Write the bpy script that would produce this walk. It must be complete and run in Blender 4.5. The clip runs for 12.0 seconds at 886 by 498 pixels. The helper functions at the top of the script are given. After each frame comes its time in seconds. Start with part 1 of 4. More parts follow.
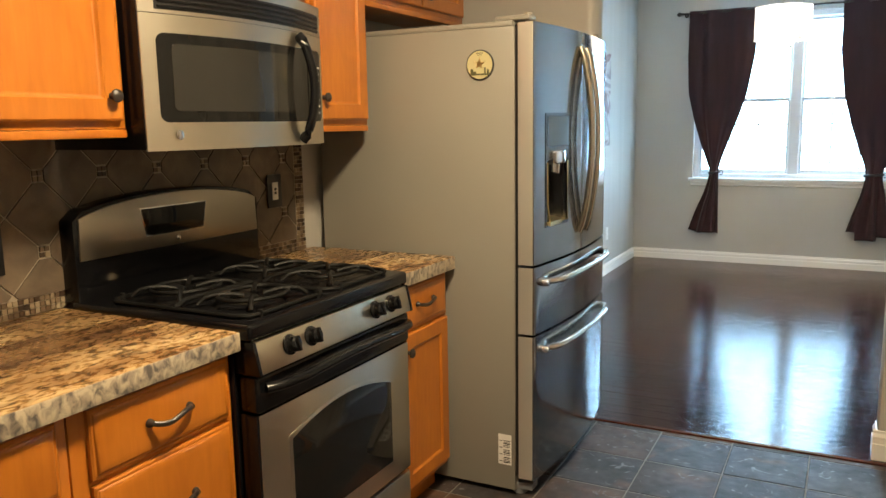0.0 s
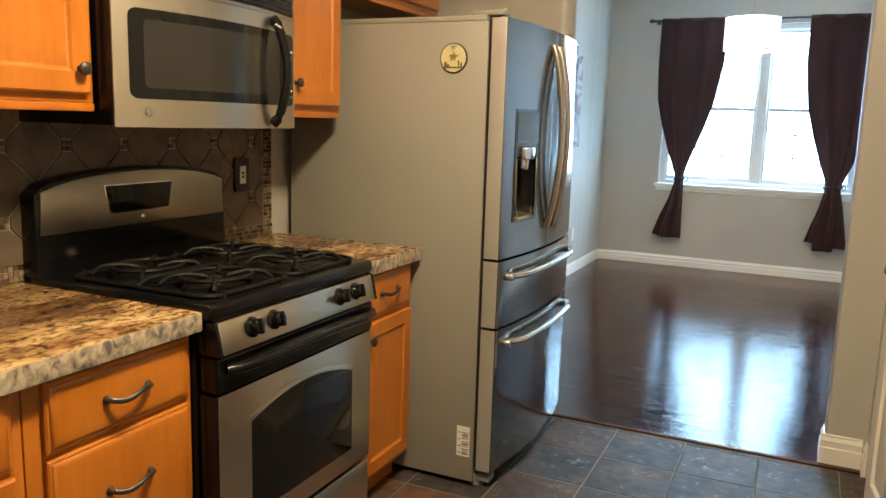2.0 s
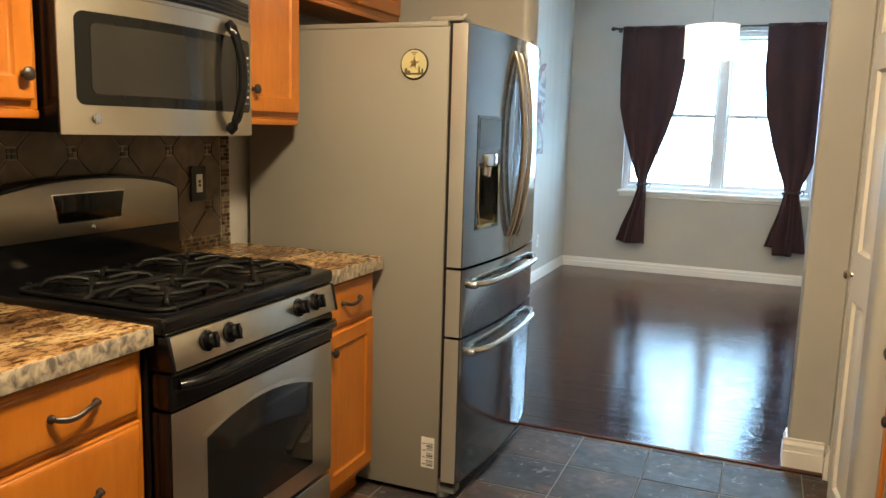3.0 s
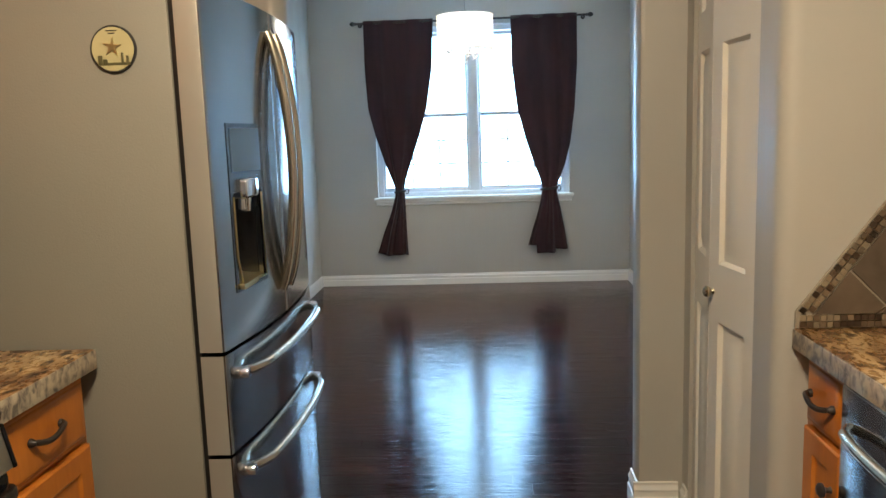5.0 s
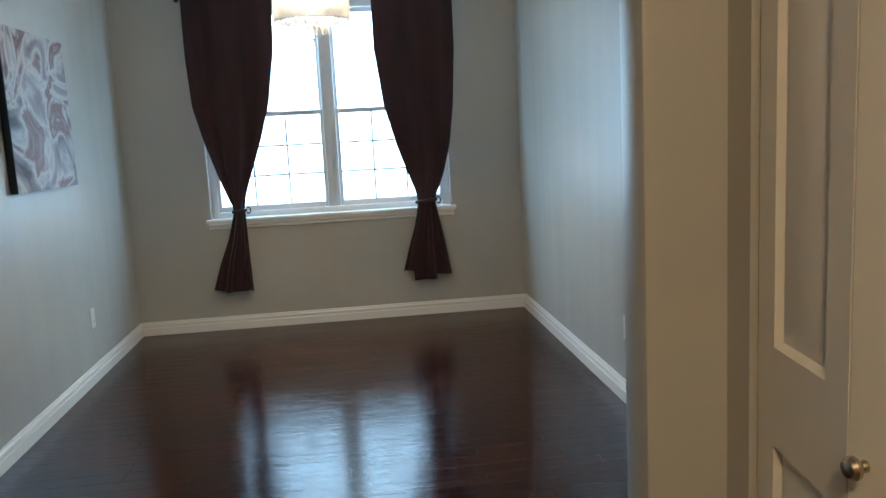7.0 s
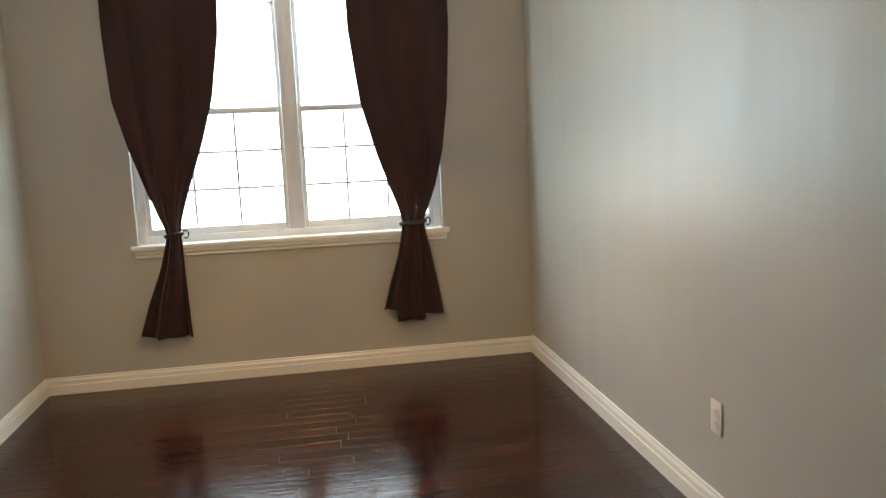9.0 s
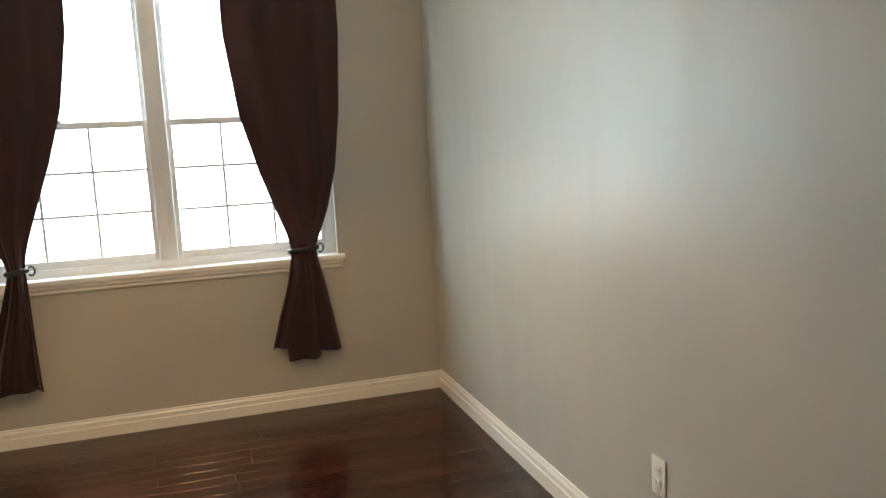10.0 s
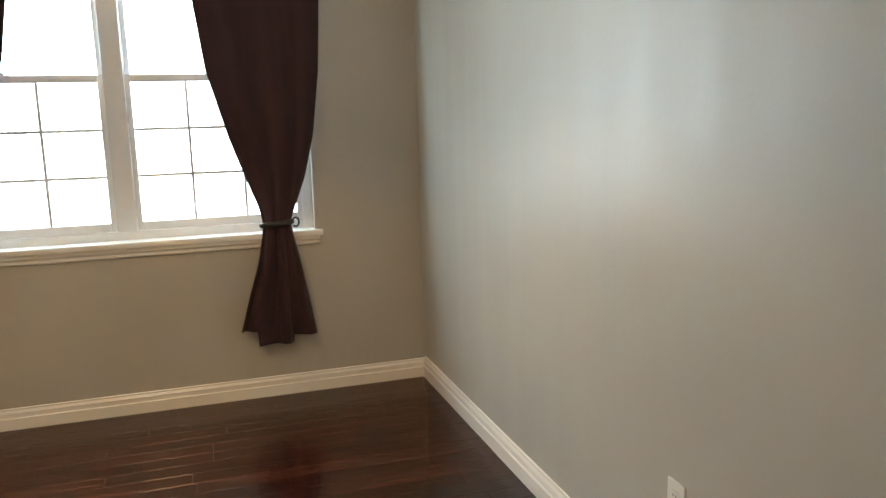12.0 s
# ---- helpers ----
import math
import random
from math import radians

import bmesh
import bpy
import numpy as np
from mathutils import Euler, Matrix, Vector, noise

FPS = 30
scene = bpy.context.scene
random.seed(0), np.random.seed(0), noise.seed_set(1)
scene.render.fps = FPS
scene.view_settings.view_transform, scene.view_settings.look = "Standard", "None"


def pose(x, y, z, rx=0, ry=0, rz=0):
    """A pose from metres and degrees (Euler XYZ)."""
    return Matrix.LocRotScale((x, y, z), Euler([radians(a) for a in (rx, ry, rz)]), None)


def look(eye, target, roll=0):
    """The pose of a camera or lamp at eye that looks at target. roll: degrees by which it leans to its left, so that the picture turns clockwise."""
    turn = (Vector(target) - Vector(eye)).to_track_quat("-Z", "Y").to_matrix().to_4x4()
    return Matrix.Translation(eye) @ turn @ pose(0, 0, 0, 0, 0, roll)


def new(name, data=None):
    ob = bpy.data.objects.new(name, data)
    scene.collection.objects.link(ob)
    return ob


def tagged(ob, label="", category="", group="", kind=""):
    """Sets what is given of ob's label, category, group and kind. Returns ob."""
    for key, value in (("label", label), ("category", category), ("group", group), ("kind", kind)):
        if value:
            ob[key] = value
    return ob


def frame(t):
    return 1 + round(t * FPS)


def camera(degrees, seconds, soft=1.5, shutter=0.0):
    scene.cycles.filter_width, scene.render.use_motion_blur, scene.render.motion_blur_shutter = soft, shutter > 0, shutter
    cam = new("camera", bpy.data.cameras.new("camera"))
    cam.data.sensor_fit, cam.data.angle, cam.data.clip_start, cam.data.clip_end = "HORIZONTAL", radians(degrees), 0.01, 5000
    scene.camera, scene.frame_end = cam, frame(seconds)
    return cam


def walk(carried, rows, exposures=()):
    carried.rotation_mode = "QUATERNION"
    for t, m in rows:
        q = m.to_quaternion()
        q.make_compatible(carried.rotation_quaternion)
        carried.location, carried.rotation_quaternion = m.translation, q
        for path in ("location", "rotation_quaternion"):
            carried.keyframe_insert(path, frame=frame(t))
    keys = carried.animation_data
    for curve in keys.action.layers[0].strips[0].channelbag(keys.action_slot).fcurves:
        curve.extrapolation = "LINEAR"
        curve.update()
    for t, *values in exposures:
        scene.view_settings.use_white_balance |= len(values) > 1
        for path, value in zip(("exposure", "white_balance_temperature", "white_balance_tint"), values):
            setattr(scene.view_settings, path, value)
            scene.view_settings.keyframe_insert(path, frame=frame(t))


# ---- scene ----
cam = camera(59.3, 12.0)
PATH = [
    (0, (0.328, -0.026, 1.403), (-0.582, 1.727, 1.086), -1.0),
    (0.5, (0.337, -0.031, 1.407), (-0.543, 1.739, 1.101), 0.2),
    (1, (0.333, -0.038, 1.393), (-0.556, 1.726, 1.082), 0.5),
    (1.5, (0.334, -0.04, 1.384), (-0.539, 1.729, 1.055), 1.1),
    (2, (0.334, -0.04, 1.386), (-0.497, 1.75, 1.061), 1.7),
    (2.5, (0.336, -0.05, 1.394), (-0.456, 1.76, 1.085), 1.9),
    (2.7, (0.338, -0.041, 1.388), (-0.44, 1.776, 1.083), 1.8),
    (4.3, (0.159, 0.406, 1.38), (-0.332, 2.321, 1.075), 0.4),
    (4.5, (0.109, 0.482, 1.393), (-0.296, 2.419, 1.101), 0.1),
    (5, (-0.013, 0.789, 1.39), (-0.131, 2.764, 1.102), -1.9),
    (5.5, (-0.006, 1.119, 1.404), (0.046, 3.098, 1.119), -2.2),
    (6, (-0.031, 1.435, 1.389), (0.071, 3.413, 1.11), -2.0),
    (6.5, (-0.041, 1.816, 1.402), (0.132, 3.788, 1.12), -2.9),
    (7, (-0.004, 2.166, 1.374), (0.22, 4.131, 1.08), -3.0),
    (9, (-0.046, 3.36, 1.389), (0.282, 5.311, 1.099), -2.5),
    (9.5, (0.008, 3.592, 1.392), (0.435, 5.526, 1.113), -2.7),
    (10, (0.062, 3.81, 1.398), (0.64, 5.706, 1.13), -3.0),
    (10.5, (0.097, 3.956, 1.402), (0.754, 5.826, 1.136), -2.5),
    (11, (0.145, 4.082, 1.411), (0.798, 5.952, 1.132), -2.1),
    (11.5, (0.157, 4.123, 1.402), (0.779, 6.002, 1.11), -2.3),
    (12, (0.183, 4.164, 1.367), (0.78, 6.043, 1.031), -1.6),
]
EXPOSURES = [(0, 0.54, 6750, 9), (2.7, 0.50, 6800, 10), (4.5, 0.38, 6700, 10), (5.0, 0.10, 6200, 10), (5.5, -0.15, 6300, 10), (6.5, -0.33, 6850, 10), (7.0, -0.48, 7000, 11), (8.8, -0.16, 10700, 22), (12.0, -0.20, 10900, 22)]
walk(cam, [(t, look(eye, target, roll)) for t, eye, target, roll in PATH], EXPOSURES)

# ---- plan ----
XL, XR = -1.605, 1.285          # side walls
YS, YW = -1.9, 8.0              # wall behind the start, window wall
YO, YD = 3.48, 3.60             # faces of the stub walls at the dining opening
YT = 3.44                       # tile meets wood
ZC = 2.80                       # ceiling
WX0, WX1, WZ0, WZ1 = -1.03, 0.74, 0.835, 2.37   # window opening

# ---- world and lights ----
world = bpy.data.worlds.new("sky")
scene.world = world
world.use_nodes = True
wn = world.node_tree
sky = wn.nodes.new("ShaderNodeTexSky")
sky.sky_type, sky.sun_disc, sky.sun_elevation, sky.sun_rotation = "NISHITA", False, radians(50), radians(170)
wn.links.new(sky.outputs["Color"], wn.nodes["Background"].inputs["Color"])
wn.nodes["Background"].inputs["Strength"].default_value = 0.12


def area(name, at, target, sx, sy, power, colour):
    lamp = bpy.data.lights.new(name, "AREA")
    lamp.shape, lamp.size, lamp.size_y, lamp.energy, lamp.color = "RECTANGLE", sx, sy, power, colour
    ob = new(name, lamp)
    ob.matrix_world = look(at, target)
    return ob


area("window_daylight", (-0.145, 8.25, 1.61), (-0.145, 0, 1.56), 2.0, 1.75, 142, (0.37, 0.68, 1.0))


# ---- materials ----
def mat(name, colour, rough=0.5, metal=0.0, **extra):
    m = bpy.data.materials.new(name)
    m.use_nodes = True
    b = m.node_tree.nodes["Principled BSDF"]
    b.inputs["Base Color"].default_value = (*colour, 1)
    b.inputs["Roughness"].default_value = rough
    b.inputs["Metallic"].default_value = metal
    for key, value in extra.items():
        b.inputs[key.replace("_", " ")].default_value = value
    return m


def coords(m, scale=(1, 1, 1), space="Object"):
    t = m.node_tree
    c, p = t.nodes.new("ShaderNodeTexCoord"), t.nodes.new("ShaderNodeMapping")
    p.inputs["Scale"].default_value = scale
    t.links.new(c.outputs[space], p.inputs["Vector"])
    return p.outputs["Vector"]


def noise_tex(m, vector, scale, detail=4, distortion=0.0):
    n = m.node_tree.nodes.new("ShaderNodeTexNoise")
    n.inputs["Scale"].default_value, n.inputs["Detail"].default_value, n.inputs["Distortion"].default_value = scale, detail, distortion
    m.node_tree.links.new(vector, n.inputs["Vector"])
    return n.outputs["Fac"]


def ramp(m, fac, stops):
    r = m.node_tree.nodes.new("ShaderNodeValToRGB")
    e = r.color_ramp.elements
    while len(e) < len(stops):
        e.new(0.5)
    for el, (p, c) in zip(e, stops):
        el.position, el.color = p, (*c, 1)
    m.node_tree.links.new(fac, r.inputs["Fac"])
    return r.outputs["Color"]


def mix(m, fac, a, b, mode="MIX"):
    n = m.node_tree.nodes.new("ShaderNodeMix")
    n.data_type, n.blend_type = "RGBA", mode
    for socket, value in ((n.inputs["Factor"], fac), (n.inputs["A"], a), (n.inputs["B"], b)):
        if isinstance(value, (int, float)):
            socket.default_value = value
        elif isinstance(value, tuple):
            socket.default_value = (*value, 1)
        else:
            m.node_tree.links.new(value, socket)
    return n.outputs["Result"]


def put_in(m, key, out):
    m.node_tree.links.new(out, m.node_tree.nodes["Principled BSDF"].inputs[key])


def bump(m, fac, strength, distance=0.002):
    n = m.node_tree.nodes.new("ShaderNodeBump")
    n.inputs["Strength"].default_value, n.inputs["Distance"].default_value = strength, distance
    m.node_tree.links.new(fac, n.inputs["Height"])
    put_in(m, "Normal", n.outputs["Normal"])


def remap(m, fac, lo, hi):
    n = m.node_tree.nodes.new("ShaderNodeMapRange")
    n.inputs["From Min"].default_value, n.inputs["From Max"].default_value = 0.25, 0.75
    n.inputs["To Min"].default_value, n.inputs["To Max"].default_value = lo, hi
    m.node_tree.links.new(fac, n.inputs["Value"])
    return n.outputs["Result"]


def random_of(m, kind="object"):
    n = m.node_tree.nodes.new("ShaderNodeObjectInfo" if kind == "object" else "ShaderNodeNewGeometry")
    return n.outputs["Random"] if kind == "object" else n.outputs["Random Per Island"]


def painted(name, colour, rough, speck=0.06, bumpy=0.25, size=90):
    m = mat(name, colour, rough)
    v = coords(m)
    big = noise_tex(m, v, 1.7, 3)
    dark = tuple(c * (1 - speck) for c in colour)
    light = tuple(min(1, c * (1 + speck)) for c in colour)
    put_in(m, "Base Color", ramp(m, big, [(0.3, dark), (0.7, light)]))
    fine = noise_tex(m, v, size, 3)
    put_in(m, "Roughness", remap(m, noise_tex(m, v, 6, 4), rough - 0.05, rough + 0.06))
    bump(m, fine, bumpy, 0.0015)
    return m


WALL = painted("wall_paint", (0.46, 0.445, 0.41), 0.42, 0.03, 0.35, 60)
put_in(WALL, "Roughness", remap(WALL, noise_tex(WALL, coords(WALL, (1, 1, 0.06)), 7, 4), 0.30, 0.50))
streaks = WALL.node_tree.nodes.new("ShaderNodeBump")
streaks.inputs["Strength"].default_value, streaks.inputs["Distance"].default_value = 0.45, 0.012
WALL.node_tree.links.new(noise_tex(WALL, coords(WALL, (1, 1, 0.10)), 5, 3), streaks.inputs["Height"])
WALL.node_tree.links.new(streaks.outputs["Normal"], WALL.node_tree.nodes["Bump"].inputs["Normal"])
CEIL = painted("ceiling_paint", (0.78, 0.77, 0.74), 0.8)
WHITE = painted("white_trim_paint", (0.80, 0.78, 0.74), 0.35, 0.02, 0.1)
DOORW = painted("door_paint", (0.78, 0.74, 0.66), 0.38, 0.02, 0.15)
VINYL = painted("window_vinyl", (0.82, 0.83, 0.84), 0.3, 0.02, 0.05)


def maple():
    m = mat("honey_maple", (0.55, 0.23, 0.05), 0.33)
    v = coords(m, (1.0, 1.0, 0.12))
    grain = noise_tex(m, v, 60, 5, 0.6)
    blotch = noise_tex(m, coords(m, (1, 1, 0.5)), 7, 3, 0.8)
    a = ramp(m, grain, [(0.25, (0.48, 0.152, 0.0155)), (0.75, (0.555, 0.187, 0.022))])
    b = ramp(m, blotch, [(0.3, (0.80, 0.74, 0.66)), (0.65, (1.0, 1.0, 1.0))])
    put_in(m, "Base Color", mix(m, 1.0, a, b, "MULTIPLY"))
    put_in(m, "Roughness", remap(m, blotch, 0.28, 0.42))
    m.node_tree.nodes["Principled BSDF"].inputs["Coat Weight"].default_value = 0.25
    bump(m, grain, 0.06, 0.001)
    return m


MAPLE = maple()


def laminate():
    m = mat("granite_laminate", (0.4, 0.3, 0.2), 0.28)
    flow = noise_tex(m, coords(m, (1.0, 0.35, 1.0)), 5.5, 7, 1.8)
    drift = noise_tex(m, coords(m, (1.0, 0.4, 1.0)), 20, 7, 0.8)
    fleck = noise_tex(m, coords(m, (1.0, 0.55, 1.0)), 60, 6, 0.7)
    a = ramp(m, flow, [(0.34, (0.10, 0.055, 0.030)), (0.44, (0.28, 0.165, 0.080)), (0.53, (0.48, 0.33, 0.17)), (0.66, (0.62, 0.48, 0.29))])
    d = ramp(m, drift, [(0.34, (0.30, 0.22, 0.18)), (0.46, (0.85, 0.76, 0.66)), (0.60, (1.0, 1.0, 0.97))])
    b = ramp(m, fleck, [(0.36, (0.10, 0.075, 0.06)), (0.45, (0.72, 0.62, 0.50)), (0.58, (1.0, 0.98, 0.90))])
    put_in(m, "Base Color", mix(m, 0.85, mix(m, 0.8, a, d, "MULTIPLY"), b, "MULTIPLY"))
    put_in(m, "Roughness", remap(m, fleck, 0.2, 0.35))
    return m


LAMINATE = laminate()


def edge_band():
    m = mat("granite_edge_band", (0.5, 0.47, 0.42), 0.35)
    v = coords(m, (1.0, 1.0, 0.8))
    big = noise_tex(m, v, 48, 6, 0.6)
    put_in(m, "Base Color", ramp(m, big, [(0.36, (0.10, 0.085, 0.075)), (0.46, (0.29, 0.24, 0.185)), (0.60, (0.50, 0.42, 0.30))]))
    return m


EDGE = edge_band()


def brushed(name, colour, rough, stretch=(1, 1, 40)):
    m = mat(name, colour, rough, 1.0)
    n = noise_tex(m, coords(m, stretch), 22, 2)
    put_in(m, "Roughness", remap(m, n, rough - 0.01, rough + 0.02))
    smear = noise_tex(m, coords(m), 5, 4)
    put_in(m, "Base Color", ramp(m, smear, [(0.3, tuple(c * 0.94 for c in colour)), (0.7, colour)]))
    return m


STEEL = brushed("brushed_stainless_steel", (0.64, 0.60, 0.51), 0.30, (1, 40, 1))
# STEEL again in a darker colour, for the backguard face plate
STEELP = brushed("darker_stainless_steel", (0.36, 0.33, 0.28), 0.30, (1, 40, 1))
STEELD = brushed("dark_dispenser_metal", (0.16, 0.165, 0.175), 0.25)
STEELV = brushed("fridge_stainless_steel", (0.37, 0.37, 0.365), 0.115, (1, 1, 30))
DOOR_EDGE = painted("silver_painted_door_edge", (0.52, 0.505, 0.465), 0.40, 0.03, 0.0)
DOOR_EDGE.node_tree.nodes["Principled BSDF"].inputs["Metallic"].default_value = 0.6
HANDLE = brushed("handle_stainless_steel", (0.62, 0.56, 0.46), 0.22, (1, 1, 20))
CHROME = mat("chrome", (0.75, 0.75, 0.75), 0.12, 1.0)
FSIDE = painted("fridge_side_paint", (0.265, 0.25, 0.218), 0.42, 0.03, 0.35, 240)
BLACK = painted("black_enamel", (0.005, 0.005, 0.006), 0.20, 0.05, 0.0)
BLACK.node_tree.nodes["Principled BSDF"].inputs["Specular IOR Level"].default_value = 0.32
CAST = painted("cast_iron", (0.006, 0.006, 0.006), 0.45, 0.2, 0.5, 300)
CAST.node_tree.nodes["Principled BSDF"].inputs["Specular IOR Level"].default_value = 0.28
GLASSB = painted("black_glass", (0.008, 0.008, 0.008), 0.07, 0.1, 0.0)
GLASSB.node_tree.nodes["Principled BSDF"].inputs["Specular IOR Level"].default_value = 0.28
DARKPL = painted("dark_plastic", (0.012, 0.012, 0.013), 0.32, 0.1, 0.1)
GREYPL = painted("grey_plastic", (0.22, 0.23, 0.25), 0.35, 0.05, 0.1)
DISPLAY = painted("blue_grey_display", (0.10, 0.15, 0.22), 0.3, 0.03, 0.0)
BRONZE = painted("oil_rubbed_bronze", (0.030, 0.022, 0.018), 0.38, 0.3, 0.3, 200)
NICKEL = brushed("satin_nickel", (0.55, 0.47, 0.36), 0.25)
BRASS = brushed("antique_brass", (0.80, 0.68, 0.38), 0.3)
WHITEPL = painted("white_plastic", (0.75, 0.74, 0.70), 0.35, 0.02, 0.05)
PAPER = painted("white_paper_label", (0.78, 0.77, 0.73), 0.6, 0.02, 0.1)
INK = mat("printed_ink", (0.03, 0.03, 0.03), 0.6)
OLIVE = painted("olive_enamel", (0.12, 0.11, 0.05), 0.4, 0.1, 0.1)
CREAM = painted("cream_enamel", (0.55, 0.50, 0.28), 0.3, 0.05, 0.05)
GROUT = painted("grout", (0.34, 0.30, 0.24), 0.85, 0.08, 0.4)
DGROUT = painted("grey_grout", (0.21, 0.20, 0.185), 0.85, 0.1, 0.4)


def curtain_cloth():
    m = mat("burgundy_cloth", (0.05, 0.012, 0.014), 0.8)
    v = coords(m)
    big = noise_tex(m, coords(m, (6, 1, 0.6)), 3, 4)
    put_in(m, "Base Color", ramp(m, big, [(0.3, (0.019, 0.0033, 0.0056)), (0.7, (0.035, 0.0060, 0.0098))]))
    bump(m, noise_tex(m, v, 400, 2), 0.3, 0.001)
    m.node_tree.nodes["Principled BSDF"].inputs["Sheen Weight"].default_value = 0.15
    return m


CLOTH = curtain_cloth()


def dark_wood():
    m = mat("dark_cherry_plank", (0.05, 0.014, 0.008), 0.16)
    r = random_of(m)
    v = coords(m, (0.5, 9, 9), "Object")
    add = m.node_tree.nodes.new("ShaderNodeVectorMath")
    m.node_tree.links.new(v, add.inputs[0])
    comb = m.node_tree.nodes.new("ShaderNodeCombineXYZ")
    mul = m.node_tree.nodes.new("ShaderNodeMath")
    mul.operation = "MULTIPLY"
    mul.inputs[1].default_value = 40
    m.node_tree.links.new(r, mul.inputs[0])
    m.node_tree.links.new(mul.outputs[0], comb.inputs[0])
    m.node_tree.links.new(comb.outputs[0], add.inputs[1])
    grain = noise_tex(m, add.outputs[0], 4.5, 6, 1.0)
    a = ramp(m, grain, [(0.3, (0.013, 0.0040, 0.003)), (0.5, (0.037, 0.0090, 0.0052)), (0.72, (0.076, 0.0205, 0.011))])
    b = ramp(m, r, [(0.0, (0.45, 0.43, 0.43)), (1.0, (1.35, 1.2, 1.1))])
    put_in(m, "Base Color", mix(m, 1.0, a, b, "MULTIPLY"))
    put_in(m, "Roughness", remap(m, noise_tex(m, coords(m, (0.5, 6, 1)), 5, 4), 0.09, 0.17))
    bump(m, noise_tex(m, coords(m, (0.4, 12, 1)), 9, 3), 1.0, 0.0011)
    return m


WOOD = dark_wood()
WOOD.node_tree.nodes["Principled BSDF"].inputs["Specular IOR Level"].default_value = 0.42


def slate():
    m = mat("slate_tile", (0.06, 0.06, 0.06), 0.5)
    r = random_of(m)
    shift = m.node_tree.nodes.new("ShaderNodeVectorMath")
    comb = m.node_tree.nodes.new("ShaderNodeMath")
    comb.operation, comb.inputs[1].default_value = "MULTIPLY", 37.0
    m.node_tree.links.new(r, comb.inputs[0])
    m.node_tree.links.new(coords(m), shift.inputs[0])
    m.node_tree.links.new(comb.outputs[0], shift.inputs[1])
    v = shift.outputs[0]
    a = ramp(m, r, [(0.0, (0.022, 0.028, 0.038)), (0.3, (0.034, 0.038, 0.045)), (0.5, (0.080, 0.045, 0.030)), (0.7, (0.028, 0.033, 0.039)), (1.0, (0.105, 0.056, 0.036))])
    rust = ramp(m, noise_tex(m, v, 4.5, 5, 1.2), [(0.56, (0, 0, 0)), (0.72, (0.8, 0.8, 0.8))])
    a = mix(m, rust, a, (0.085, 0.050, 0.036))
    cloud = noise_tex(m, v, 7, 7, 0.9)
    b = ramp(m, cloud, [(0.3, (0.5, 0.5, 0.53)), (0.7, (1.45, 1.38, 1.32))])
    c = mix(m, 1.0, a, b, "MULTIPLY")
    vein = ramp(m, noise_tex(m, v, 13, 8, 2.2), [(0.63, (0, 0, 0)), (0.72, (0.7, 0.7, 0.7))])
    put_in(m, "Base Color", mix(m, vein, c, (0.20, 0.21, 0.23)))
    put_in(m, "Roughness", remap(m, noise_tex(m, v, 22, 4), 0.48, 0.72))
    bump(m, noise_tex(m, v, 14, 7, 0.8), 0.4, 0.004)
    return m


SLATE = slate()


def stone_tile():
    m = mat("tumbled_stone_tile", (0.24, 0.185, 0.13), 0.5)
    v = coords(m)
    a = ramp(m, noise_tex(m, v, 11, 6, 0.7), [(0.3, (0.085, 0.066, 0.049)), (0.7, (0.165, 0.126, 0.090))])
    b = ramp(m, random_of(m), [(0.0, (0.82, 0.82, 0.84)), (1.0, (1.12, 1.08, 1.02))])
    put_in(m, "Base Color", mix(m, 1.0, a, b, "MULTIPLY"))
    bump(m, noise_tex(m, v, 45, 5), 0.4, 0.002)
    return m


STONE = stone_tile()


def mosaic_mat():
    m = mat("mosaic_mix", (0.2, 0.15, 0.1), 0.3)
    put_in(m, "Base Color", ramp(m, random_of(m, "island"), [(0.0, (0.016, 0.011, 0.008)), (0.3, (0.07, 0.042, 0.025)), (0.55, (0.19, 0.135, 0.085)), (0.8, (0.29, 0.235, 0.16)), (1.0, (0.05, 0.03, 0.018))]))
    bump(m, noise_tex(m, coords(m), 120, 3), 0.2, 0.001)
    return m


MOSAIC = mosaic_mat()


def art():
    m = mat("abstract_canvas_print", (0.4, 0.37, 0.38), 0.6)
    v = coords(m, (1, 1, 1))
    n = noise_tex(m, v, 2.6, 6, 2.2)
    put_in(m, "Base Color", ramp(m, n, [(0.3, (0.05, 0.04, 0.045)), (0.42, (0.24, 0.20, 0.21)), (0.52, (0.50, 0.47, 0.46)), (0.6, (0.17, 0.075, 0.08)), (0.72, (0.36, 0.33, 0.34))]))
    bump(m, noise_tex(m, v, 300, 2), 0.2, 0.001)
    return m


ART = art()


def emitter(name, colour, strength):
    m = mat(name, (0.8, 0.8, 0.8), 0.5)
    b = m.node_tree.nodes["Principled BSDF"]
    b.inputs["Emission Color"].default_value = (*colour, 1)
    b.inputs["Emission Strength"].default_value = strength
    return m


BULB = emitter("lamp_diffuser", (1.0, 0.80, 0.52), 222.0)
CRYSTAL_LIT = emitter("lit_bulb", (1.0, 0.80, 0.52), 760.0)
SHEER = mat("sheer_white_drum", (0.97, 0.97, 0.97), 0.7, 0.0, Transmission_Weight=0.92, IOR=1.25)
CRYSTAL = mat("crystal_glass", (0.95, 0.95, 0.95), 0.03, 0.0, Transmission_Weight=0.9, IOR=1.5)
PANE = mat("window_glass", (1, 1, 1), 0.0, 0.0, Transmission_Weight=1.0, IOR=1.02)


